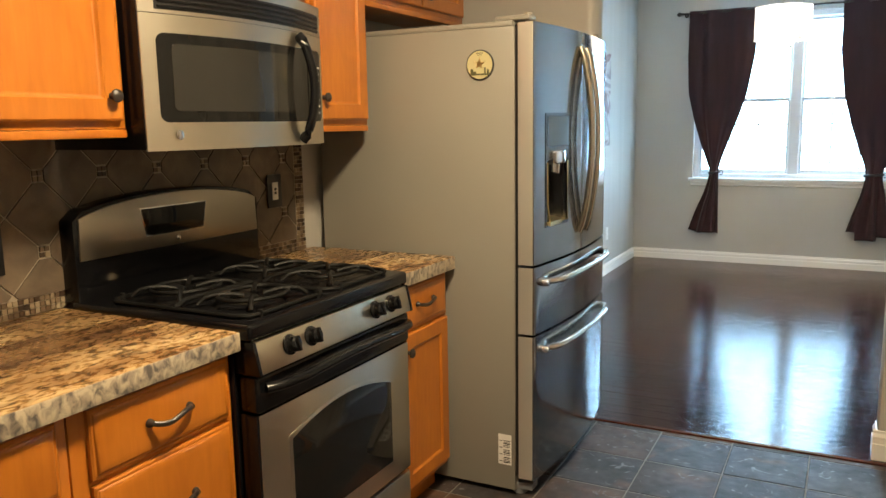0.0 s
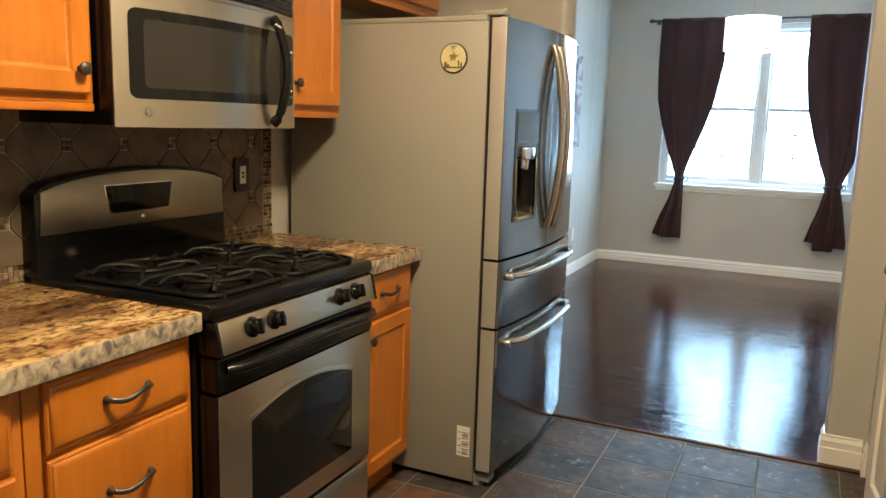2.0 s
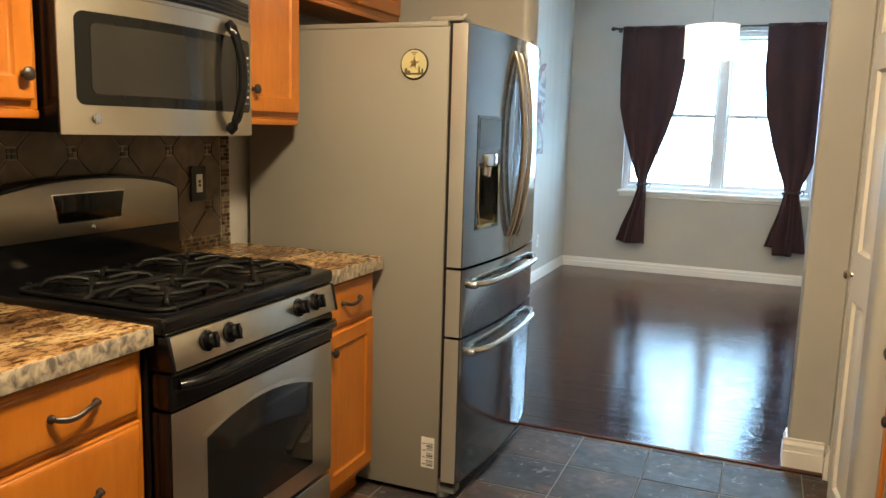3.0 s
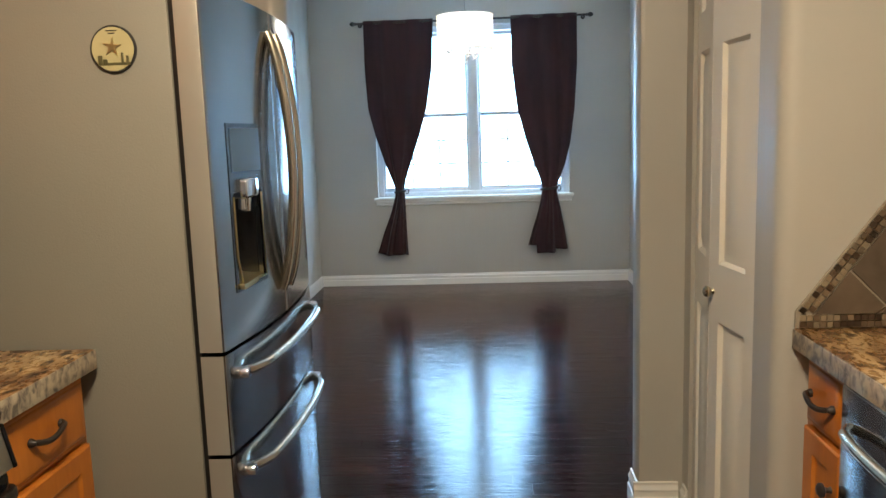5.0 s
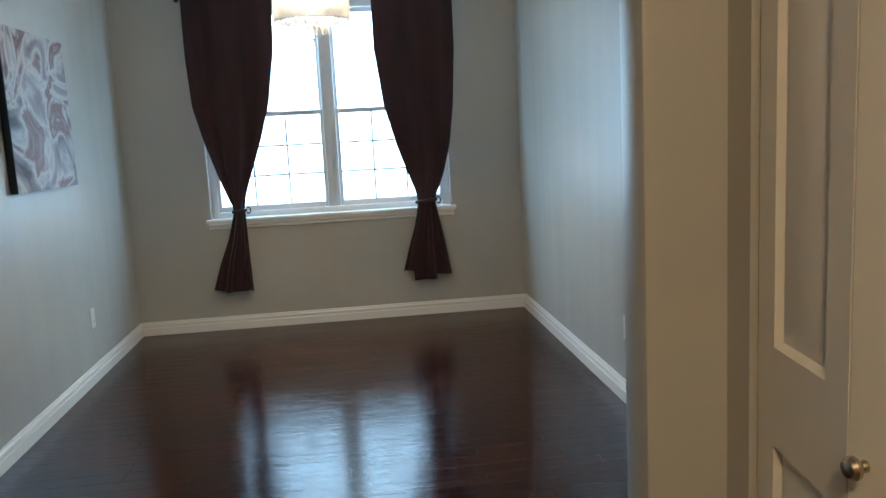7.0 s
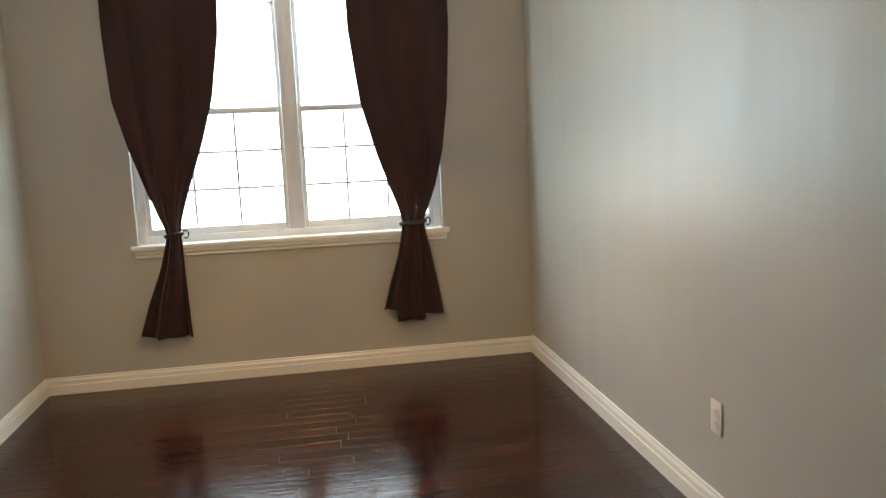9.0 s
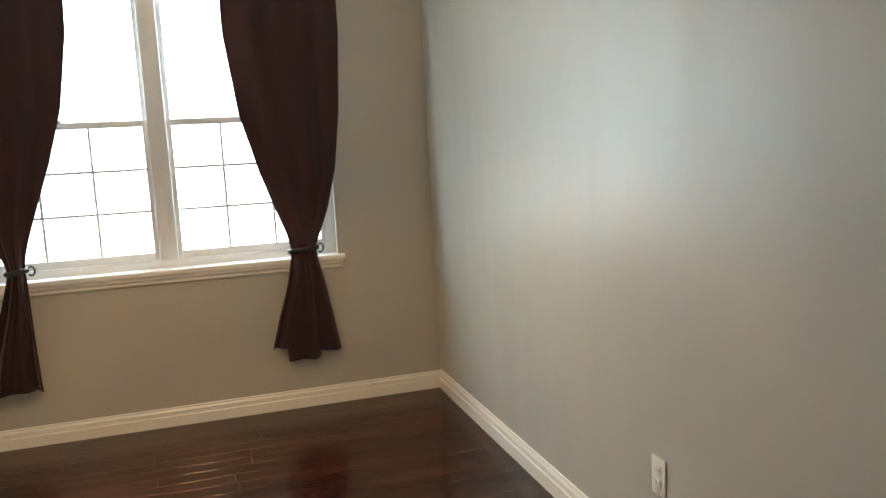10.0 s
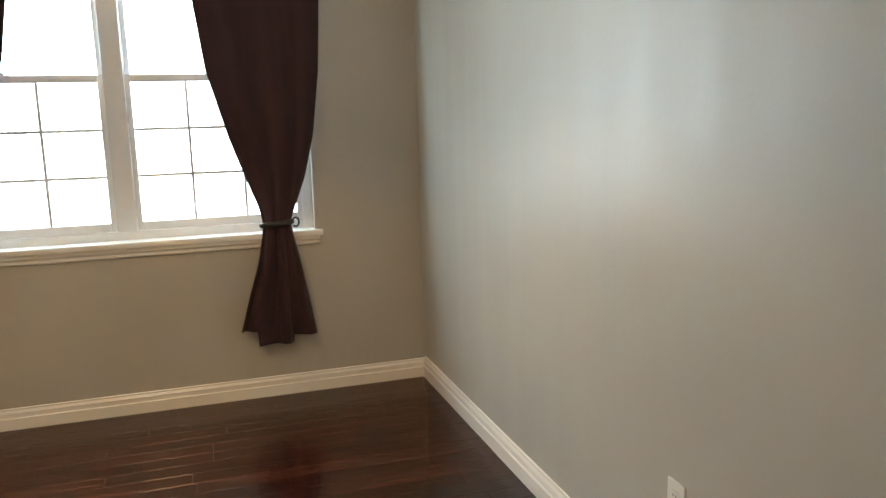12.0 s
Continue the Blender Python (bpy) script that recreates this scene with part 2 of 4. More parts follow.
# ---- mesh helpers ----
def box(x0, x1, y0, y1, z0, z1, bevel=0.0, seg=2):
    bm = bmesh.new()
    bmesh.ops.create_cube(bm, size=1)
    bmesh.ops.scale(bm, vec=(x1 - x0, y1 - y0, z1 - z0), verts=bm.verts)
    bmesh.ops.translate(bm, vec=((x0 + x1) / 2, (y0 + y1) / 2, (z0 + z1) / 2), verts=bm.verts)
    if bevel:
        bmesh.ops.bevel(bm, geom=bm.edges[:], offset=bevel, segments=seg, affect="EDGES", profile=0.5)
    return bm


def join(*bms):
    out = bms[0]
    for b in bms[1:]:
        me = bpy.data.meshes.new("tmp")
        b.to_mesh(me)
        out.from_mesh(me)
        b.free()
        bpy.data.meshes.remove(me)
    return out


def cyl(a, b, r, r2=None, seg=24, bevel=0.0):
    a, b = Vector(a), Vector(b)
    bm = bmesh.new()
    bmesh.ops.create_cone(bm, cap_ends=True, segments=seg, radius1=r, radius2=r if r2 is None else r2, depth=(b - a).length)
    if bevel:
        bmesh.ops.bevel(bm, geom=[e for e in bm.edges if len(e.link_faces) == 2 and any(len(f.verts) > 4 for f in e.link_faces)], offset=bevel, segments=2, affect="EDGES", profile=0.5)
    bmesh.ops.transform(bm, matrix=Matrix.Translation((a + b) / 2) @ (b - a).to_track_quat("Z", "Y").to_matrix().to_4x4(), verts=bm.verts)
    return bm


def lathe(profile, centre, axis="Z", seg=28):
    """Turned shape: (radius, height) pairs along an axis from centre."""
    bm = bmesh.new()
    rings = []
    for r, h in profile:
        rings.append([bm.verts.new((max(r, 1e-4) * math.cos(2 * math.pi * i / seg), max(r, 1e-4) * math.sin(2 * math.pi * i / seg), h)) for i in range(seg)])
    for p, q in zip(rings, rings[1:]):
        for i in range(seg):
            bm.faces.new((p[i], p[(i + 1) % seg], q[(i + 1) % seg], q[i]))
    bm.faces.new(rings[0][::-1])
    bm.faces.new(rings[-1])
    turn = Vector({"Z": (0, 0, 1), "X": (1, 0, 0), "-X": (-1, 0, 0), "Y": (0, 1, 0), "-Y": (0, -1, 0)}[axis]).to_track_quat("Z", "Y").to_matrix().to_4x4()
    bmesh.ops.transform(bm, matrix=Matrix.Translation(centre) @ turn, verts=bm.verts)
    return bm


def tube(points, r, seg=12, flat=1.0):
    """A round bar along points; flat squeezes it across."""
    bm = bmesh.new()
    pts = [Vector(p) for p in points]
    rings = []
    for i, p in enumerate(pts):
        d = (pts[min(i + 1, len(pts) - 1)] - pts[max(i - 1, 0)]).normalized()
        up = Vector((0, 0, 1)) if abs(d.z) < 0.9 else Vector((0, 1, 0))
        u = d.cross(up).normalized()
        w = u.cross(d).normalized()
        rings.append([bm.verts.new(p + r * (math.cos(2 * math.pi * k / seg) * u + flat * math.sin(2 * math.pi * k / seg) * w)) for k in range(seg)])
    for a, b in zip(rings, rings[1:]):
        for k in range(seg):
            bm.faces.new((a[k], a[(k + 1) % seg], b[(k + 1) % seg], b[k]))
    bm.faces.new(rings[0][::-1])
    bm.faces.new(rings[-1])
    return bm


def prism(outline, axis, lo, hi, bevel=0.0):
    """Extrudes a 2D outline: axis 'x' takes (y, z), 'y' takes (x, z), 'z' takes (x, y)."""
    bm = bmesh.new()
    at = {"x": lambda a, b, c: (c, a, b), "y": lambda a, b, c: (a, c, b), "z": lambda a, b, c: (a, b, c)}[axis]
    low = [bm.verts.new(at(a, b, lo)) for a, b in outline]
    top = [bm.verts.new(at(a, b, hi)) for a, b in outline]
    n = len(outline)
    bm.faces.new(low[::-1])
    bm.faces.new(top)
    for i in range(n):
        bm.faces.new((low[i], low[(i + 1) % n], top[(i + 1) % n], top[i]))
    bmesh.ops.recalc_face_normals(bm, faces=bm.faces)
    if bevel:
        bmesh.ops.bevel(bm, geom=bm.edges[:], offset=bevel, segments=2, affect="EDGES", profile=0.5, clamp_overlap=True)
    return bm


def part(name, bm, material, parent=None, label="", smooth=True):
    me = bpy.data.meshes.new(name)
    bmesh.ops.recalc_face_normals(bm, faces=bm.faces)
    bm.to_mesh(me)
    bm.free()
    me.materials.append(material)
    if smooth:
        me.shade_smooth()
        me.set_sharp_from_angle(angle=radians(32))
    ob = new(name, me)
    if parent:
        ob.parent = parent
        ob.matrix_parent_inverse = parent.matrix_basis.inverted()
    if label:
        ob["label"] = label
    return ob


def thing(name, at, label, category, group="", kind=""):
    ob = new(name)
    ob.empty_display_size = 0.05
    ob.matrix_basis = Matrix.Translation(at)
    return tagged(ob, label, category, group, kind)


def setting(name, bm, material, label="", category=""):
    return tagged(part(name, bm, material), label, category, kind="structure")


# ---- structure ----
wall_w = setting("wall_west", box(XL - 0.12, XL, YS, YW + 0.16, 0, ZC), WALL, "warm grey painted plaster side wall", "wall")
wall_e = setting("wall_east", box(XR, XR + 0.12, YS, YW + 0.16, 0, ZC), WALL, "warm grey painted wall with soft sheen", "wall")
wall_s = setting("wall_south", box(XL, XR, YS - 0.12, YS, 0, ZC), WALL, "plain warm grey painted kitchen wall", "wall")
wall_n = setting("wall_north", join(box(XL, WX0, YW, YW + 0.16, 0, ZC), box(WX1, XR, YW, YW + 0.16, 0, ZC),
                                    box(WX0, WX1, YW, YW + 0.16, 0, WZ0 - 0.03), box(WX0, WX1, YW, YW + 0.16, WZ1, ZC)), WALL, "warm grey painted window wall of the dining room", "wall")
setting("ceiling", box(XL, XR, YS, YW, ZC, ZC + 0.1), CEIL, "plain white painted ceiling", "ceiling")
setting("wall_stub_1", join(box(XL, -0.75, YO, YD, 0, ZC), cyl((-0.75, (YO + YD) / 2, 0), (-0.75, (YO + YD) / 2, ZC), (YD - YO) / 2)), WALL, "short painted wall beside the fridge", "wall")
stub = prism([(XR, YO), (0.524, YO), (0.509, YO + 0.006), (0.502, YO + 0.022), (0.502, YD - 0.022), (0.509, YD - 0.006), (0.524, YD), (XR, YD)], "z", 0, ZC)
setting("wall_stub_2", stub, WALL, "short painted wall with a rounded corner at the opening", "wall")
PX, PY0, PD0, PD1, PZ = 0.66, 2.62, 2.78, 3.40, 2.06
end = prism([(XR, PY0), *[(PX + 0.045 - 0.045 * math.sin(radians(a)), PY0 + 0.045 - 0.045 * math.cos(radians(a))) for a in range(0, 91, 15)], (PX, PD0), (PX + 0.11, PD0), (PX + 0.11, PY0 + 0.11), (XR, PY0 + 0.11)], "z", 0, ZC)
setting("wall_pantry", join(end, box(PX, PX + 0.11, PD1, YO, 0, ZC), box(PX, PX + 0.11, PD0, PD1, PZ, ZC)), WALL, "warm painted pantry wall with rounded corner", "wall")

# ---- baseboards: profiled boards ----
BASE = [(0, 0), (0.016, 0), (0.016, 0.060), (0.0105, 0.0625), (0.0105, 0.078), (0.013, 0.080), (0.013, 0.085), (0.006, 0.096), (0.006, 0.104), (0, 0.106)]


def baseboard(p, q, inward):
    """A baseboard from p to q on the floor; inward is the unit way off the wall."""
    p, q, n = Vector((*p, 0)), Vector((*q, 0)), Vector((*inward, 0))
    bm = bmesh.new()
    rows = [[bm.verts.new(c + n * a + Vector((0, 0, b))) for a, b in BASE] for c in (p, q)]
    k = len(BASE)
    for i in range(k):
        bm.faces.new((rows[0][i], rows[0][(i + 1) % k], rows[1][(i + 1) % k], rows[1][i]))
    bm.faces.new(rows[0][::-1])
    bm.faces.new(rows[1])
    return setting("baseboard", bm, WHITE, "white painted moulded baseboard", "baseboard")


baseboard((XL, YW), (XR, YW), (0, -1))
baseboard((XL, YD), (XL, YW - 0.017), (1, 0))
baseboard((XR, YD), (XR, YW - 0.017), (-1, 0)).scale = (1, 1, 1.1)


def tall_base(p, q, inward):
    ob = baseboard(p, q, inward)
    ob.scale = (1, 1, 1.25)
    return ob


tall_base((0.486, YO), (PX - 0.016, YO), (0, -1))
tall_base((0.502, YD), (0.502, YO), (-1, 0))
tall_base((PX, PD1 + 0.005), (PX, YO - 0.016), (-1, 0))
tall_base((PX, PY0), (PX, PD0 - 0.005), (-1, 0))

# ---- window ----
win = thing("window_1", (-0.145, YW + 0.08, WZ0), "white vinyl double window with small lower panes, bright daylight outside", "window", kind="structure")
fy0, fy1 = YW + 0.055, YW + 0.125
xm = (WX0 + WX1) / 2 + 0.018
part("frame", join(box(WX0, WX0 + 0.05, fy0, fy1, WZ0, WZ1, 0.004), box(WX1 - 0.05, WX1, fy0, fy1, WZ0, WZ1, 0.004),
                   box(WX0 + 0.05, WX1 - 0.05, fy0, fy1, WZ0, WZ0 + 0.04, 0.004), box(WX0 + 0.05, WX1 - 0.05, fy0, fy1, WZ1 - 0.05, WZ1, 0.004)), VINYL, win)
part("mullion", box(xm - 0.045, xm + 0.045, fy0 - 0.006, fy1, WZ0 + 0.041, WZ1 - 0.051, 0.005), VINYL, win)
RAIL = 1.575
for a, b in ((WX0 + 0.051, xm - 0.046), (xm + 0.046, WX1 - 0.051)):
    ly0, ly1 = fy0 + 0.008, fy0 + 0.034
    z0 = WZ0 + 0.042
    lower = part("sash", join(box(a, a + 0.024, ly0, ly1, z0, RAIL + 0.02, 0.003), box(b - 0.024, b, ly0, ly1, z0, RAIL + 0.02, 0.003),
                              box(a + 0.024, b - 0.024, ly0, ly1, z0, z0 + 0.04, 0.003), box(a + 0.024, b - 0.024, ly0, ly1, RAIL - 0.014, RAIL + 0.02, 0.003)), VINYL, win)
    part("sash_lock", join(box((a + b) / 2 - 0.03, (a + b) / 2 + 0.03, ly0 - 0.012, ly0 - 0.001, RAIL + 0.008, RAIL + 0.022, 0.003), cyl(((a + b) / 2, ly0 - 0.008, RAIL + 0.02), ((a + b) / 2, ly0 - 0.008, RAIL + 0.032), 0.01)), VINYL, lower)
    ym = (ly0 + ly1) / 2
    for k in (1, 2):
        x = a + 0.024 + (b - a - 0.048) * k / 3
        part("muntin", box(x - 0.0065, x + 0.0065, ym - 0.004, ym + 0.004, z0 + 0.04, RAIL - 0.014), VINYL, lower)
        z = z0 + 0.04 + (RAIL - 0.054 - z0) * k / 3
        part("muntin", box(a + 0.024, b - 0.024, ym - 0.0045, ym + 0.0045, z - 0.0065, z + 0.0065), VINYL, lower)
    uy0, uy1 = fy0 + 0.04, fy0 + 0.064
    part("sash", join(box(a, a + 0.024, uy0, uy1, RAIL - 0.012, WZ1 - 0.052, 0.003), box(b - 0.024, b, uy0, uy1, RAIL - 0.012, WZ1 - 0.052, 0.003),
                      box(a + 0.024, b - 0.024, uy0, uy1, RAIL - 0.012, RAIL + 0.02, 0.003), box(a + 0.024, b - 0.024, uy0, uy1, WZ1 - 0.085, WZ1 - 0.052, 0.003)), VINYL, win)
    for y, zz0, zz1 in ((ym + 0.006, z0 + 0.035, RAIL - 0.01), ((uy0 + uy1) / 2, RAIL + 0.015, WZ1 - 0.08)):
        pane = part("pane", box(a + 0.02, b - 0.02, y, y + 0.003, zz0, zz1), PANE, win)
        pane.visible_shadow = False
setting("window_sill", join(box(WX0 - 0.035, WX1 + 0.035, YW - 0.035, YW, WZ0 - 0.03, WZ0, 0.005), box(WX0 + 0.001, WX1 - 0.001, YW, fy0, WZ0 - 0.03, WZ0),
                            prism([(YW - 0.004, WZ0 - 0.075), (YW - 0.004, WZ0 - 0.031), (YW - 0.024, WZ0 - 0.031), (YW - 0.024, WZ0 - 0.045), (YW - 0.013, WZ0 - 0.055), (YW - 0.013, WZ0 - 0.068)], "x", WX0 - 0.02, WX1 + 0.02)), WHITE, "white painted window sill with moulded apron", "sill")

# ---- outside: pale ground and bright hazy distance ----
GROUND = painted("pale_ground", (0.55, 0.52, 0.47), 0.9)
setting("ground", box(-300, 300, YW + 0.3, 400, -0.42, -0.4), GROUND, "pale sunlit ground outside the window", "ground")


# ---- cabinets ----
def panel_front(face, way, y0, y1, z0, z1, raised=True):
    """A framed cabinet front in a plane x = face, looking along way (+1 or -1): rail frame, stepped moulding, raised or flat field."""
    def at(d):
        return face + way * d
    bm = bmesh.new()
    loops = []
    inset = min(0.052, (z1 - z0) * 0.28)
    steps = [(0.0, 0.0), (0.0, 0.015), (0.005, 0.019), (inset, 0.019), (inset + 0.004, 0.014), (inset + 0.010, 0.011)]
    if raised:
        steps += [(inset + 0.014, 0.011)]
    for e, d in steps:
        loops.append([bm.verts.new((at(d), y, z)) for y, z in ((y0 + e, z0 + e), (y1 - e, z0 + e), (y1 - e, z1 - e), (y0 + e, z1 - e))])
    for p, q in zip(loops, loops[1:]):
        for i in range(4):
            bm.faces.new((p[i], p[(i + 1) % 4], q[(i + 1) % 4], q[i]))
    bm.faces.new(loops[-1])
    bm.faces.new(loops[0][::-1])
    return bm


def slab_front(face, way, y0, y1, z0, z1):
    """A drawer front with a stepped, routed edge."""
    bm = bmesh.new()
    loops = []
    for e, d in [(0, 0), (0, 0.010), (0.004, 0.0125), (0.009, 0.0125), (0.012, 0.016), (0.018, 0.018), (0.03, 0.019)]:
        loops.append([bm.verts.new((face + way * d, y, z)) for y, z in ((y0 + e, z0 + e), (y1 - e, z0 + e), (y1 - e, z1 - e), (y0 + e, z1 - e))])
    for p, q in zip(loops, loops[1:]):
        for i in range(4):
            bm.faces.new((p[i], p[(i + 1) % 4], q[(i + 1) % 4], q[i]))
    bm.faces.new(loops[-1])
    bm.faces.new(loops[0][::-1])
    return bm


def pull(face, way, y, z, length, parent):
    """Arched drawer pull with flared feet."""
    pts = []
    for i in range(13):
        u = i / 12
        a = math.sin(math.pi * u)
        pts.append((face + way * (0.006 + 0.024 * a ** 0.6), y + (u - 0.5) * length, z - 0.006 * math.sin(2 * math.pi * u)))
    bar = tube(pts, 0.0055, 10, 1.2)
    feet = [lathe([(0.010, 0), (0.010, 0.004), (0.007, 0.010), (0.005, 0.014)], (face, y + s * length / 2, z), "X" if way > 0 else "-X", 14) for s in (-1, 1)]
    return part("handle", join(bar, *feet), BRONZE, parent, "dark bronze arched pull")


def knob(face, way, y, z, parent, r=0.016, material=None, label="dark bronze knob"):
    return part("knob", lathe([(0.008, 0), (0.006, 0.004), (0.006, 0.012), (r, 0.018), (r, 0.024), (r * 0.6, 0.029), (0.001, 0.030)], (face, y, z), "X" if way > 0 else "-X", 20), material or BRONZE, parent, label)


def cabinet(name, x_back, x_face, y0, y1, z0, z1, way, fronts, label, kick=False):
    """fronts: (kind, y0, y1, z0, z1, hardware) with kind door or drawer."""
    cab = thing(name, ((x_back + x_face) / 2, (y0 + y1) / 2, z0), label, "cabinet")
    lo, hi = sorted((x_back, x_face))
    body = box(lo, hi, y0 + 0.001, y1 - 0.001, z0 + (0.1 if kick else 0), z1, 0.0015)
    if kick:
        a, b = sorted((x_back, x_face - way * 0.06))
        body = join(body, box(a, b, y0 + 0.002, y1 - 0.002, z0, z0 + 0.101))
    part("body", body, MAPLE, cab)
    for kind, a, b, c, d, hw in fronts:
        f = x_face + way * 0.0005
        if kind == "door":
            ob = part("door", panel_front(f, way, a, b, c, d), MAPLE, cab)
        else:
            ob = part("drawer", slab_front(f, way, a, b, c, d), MAPLE, cab)
        if hw and hw[0] == "pull":
            pull(f + way * 0.019, way, hw[1], hw[2], 0.115, ob)
        elif hw:
            knob(f + way * 0.019, way, hw[1], hw[2], ob)
    return cab


BF = -0.995      # face of the base cabinets
UF = -1.298      # face of the wall cabinets
CZ = 0.872
cabinet("base_cabinet", XL, BF, 0.915, 1.368, 0, CZ, 1, [
    ("drawer", 0.955, 1.350, 0.703, 0.853, ("pull", 1.155, 0.778)), ("drawer", 0.955, 1.350, 0.420, 0.690, ("pull", 1.155, 0.57)),
    ("drawer", 0.955, 1.350, 0.125, 0.407, ("pull", 1.155, 0.28))], "honey maple base cabinet with three drawers under the worktop", True)
cabinet("base_cabinet", XL, BF, 0.435, 0.913, 0, CZ, 1, [
    ("drawer", 0.475, 0.885, 0.703, 0.853, ("pull", 0.68, 0.778)), ("door", 0.475, 0.885, 0.125, 0.690, ("knob", 0.51, 0.64))], "honey maple base cabinet with a drawer and door", True)
cabinet("base_cabinet", XL, BF, -0.3, 0.433, 0, CZ, 1, [
    ("drawer", -0.27, 0.405, 0.703, 0.853, ("pull", 0.07, 0.778)), ("door", -0.27, 0.062, 0.125, 0.690, ("knob", 0.03, 0.64)), ("door", 0.068, 0.405, 0.125, 0.690, ("knob", 0.1, 0.64))], "wide honey maple base cabinet with two doors", True)
cabinet("base_cabinet", XL, BF, 2.136, 2.535, 0, CZ, 1, [
    ("drawer", 2.172, 2.515, 0.703, 0.853, ("pull", 2.34, 0.785)), ("door", 2.172, 2.515, 0.125, 0.690, ("knob", 2.205, 0.63))], "narrow honey maple base cabinet between range and fridge", True)
cabinet("wall_cabinet", XL, UF, 0.905, 1.378, 1.405, 2.32, 1, [("door", 0.925, 1.358, 1.425, 2.30, ("knob", 1.325, 1.485))], "honey maple wall cabinet with a framed door")
cabinet("wall_cabinet", XL, UF, 0.43, 0.903, 1.405, 2.32, 1, [("door", 0.45, 0.883, 1.425, 2.30, ("knob", 0.48, 1.485))], "honey maple wall cabinet with a framed door")
cabinet("wall_cabinet", XL, UF, 2.152, 2.502, 1.405, 2.32, 1, [("door", 2.172, 2.484, 1.425, 2.30, ("knob", 2.2, 1.50))], "narrow honey maple wall cabinet beside the microwave")
cabinet("wall_cabinet", XL, UF, 1.382, 2.148, 1.79, 2.32, 1, [("door", 1.40, 1.762, 1.81, 2.30, ("knob", 1.73, 1.85)), ("door", 1.768, 2.13, 1.81, 2.30, ("knob", 1.80, 1.85))], "honey maple cabinet over the microwave")
cabinet("wall_cabinet", XL, UF, 2.506, 3.34, 1.865, 2.32, 1, [("door", 2.525, 2.92, 1.885, 2.30, ("knob", 2.89, 1.93)), ("door", 2.926, 3.32, 1.885, 2.30, ("knob", 2.96, 1.93))], "honey maple cabinet hung above the fridge")
for y0, y1, z in ((0.43, 1.378, 1.405), (2.152, 2.502, 1.405), (2.506, 3.34, 1.865)):
    part_x = box(UF - 0.02, UF + 0.004, y0, y1, z - 0.022, z - 0.001, 0.004)
    tagged(part("light_rail", part_x, MAPLE), "maple moulding under the wall cabinet", "moulding")


def worktop(x_back, x_front, way, y0, y1, label):
    top = thing("worktop", ((x_back + x_front) / 2, (y0 + y1) / 2, 0.873), label, "worktop")
    a, b = sorted((x_back, x_front - way * 0.004))
    part("slab", box(a, b, y0, y1, 0.873, 0.915, 0.003), LAMINATE, top)
    a, b = sorted((x_front - way * 0.0035, x_front))
    part("edge", box(a, b, y0, y1, 0.868, 0.9135, 0.0015), EDGE, top, "pale speckled laminate edge strip")
    return top


worktop(XL, -0.954, 1, -0.3, 1.369, "brown granite-look laminate worktop with a pale edge")
worktop(XL, -0.954, 1, 2.136, 2.54, "short brown granite-look laminate worktop by the fridge")
worktop(XR, 0.695, -1, 1.2, 2.616, "brown granite-look laminate worktop along the east wall")
RF = 0.735
cabinet("base_cabinet", XR, RF, 2.385, 2.612, 0, CZ, -1, [("drawer", 2.40, 2.585, 0.703, 0.853, ("pull", 2.49, 0.78)), ("door", 2.40, 2.585, 0.125, 0.690, ("knob", 2.43, 0.60))], "narrow honey maple base cabinet beside the dishwasher", True)
dw = thing("dishwasher", (1.0, 2.08, 0), "dark stainless dishwasher built in under the worktop", "dishwasher")
part("body", box(RF + 0.02, XR - 0.02, 1.785, 2.38, 0.02, 0.868), DARKPL, dw)
part("door", box(RF - 0.03, RF + 0.019, 1.787, 2.378, 0.12, 0.862, 0.008), STEELV, dw)
part("handle", tube([(RF - 0.03 - 0.045 * math.sin(math.pi * i / 16) ** 0.35, 1.84 + 0.49 * i / 16, 0.78) for i in range(17)], 0.012), HANDLE, dw)

# ---- range ----
R0, R1 = 1.374, 2.130
rng = thing("gas_range", (-1.25, (R0 + R1) / 2, 0), "stainless and black freestanding gas range with four burners", "range")
part("body", box(XL + 0.03, -0.965, R0, R1, 0.03, 0.895, 0.004), BLACK, rng)
for yy in (R0 + 0.06, R1 - 0.06):
    for xx in (XL + 0.1, -1.03):
        part("foot", cyl((xx, yy, 0), (xx, yy, 0.031), 0.018), DARKPL, rng)
part("cooktop", join(box(XL + 0.06, -0.905, R0 - 0.004, R1 + 0.004, 0.889, 0.932, 0.011, 3), box(XL + 0.14, -1.0, R0 + 0.05, R1 - 0.05, 0.928, 0.9335, 0.002)), BLACK, rng, "glossy black enamel cooktop")
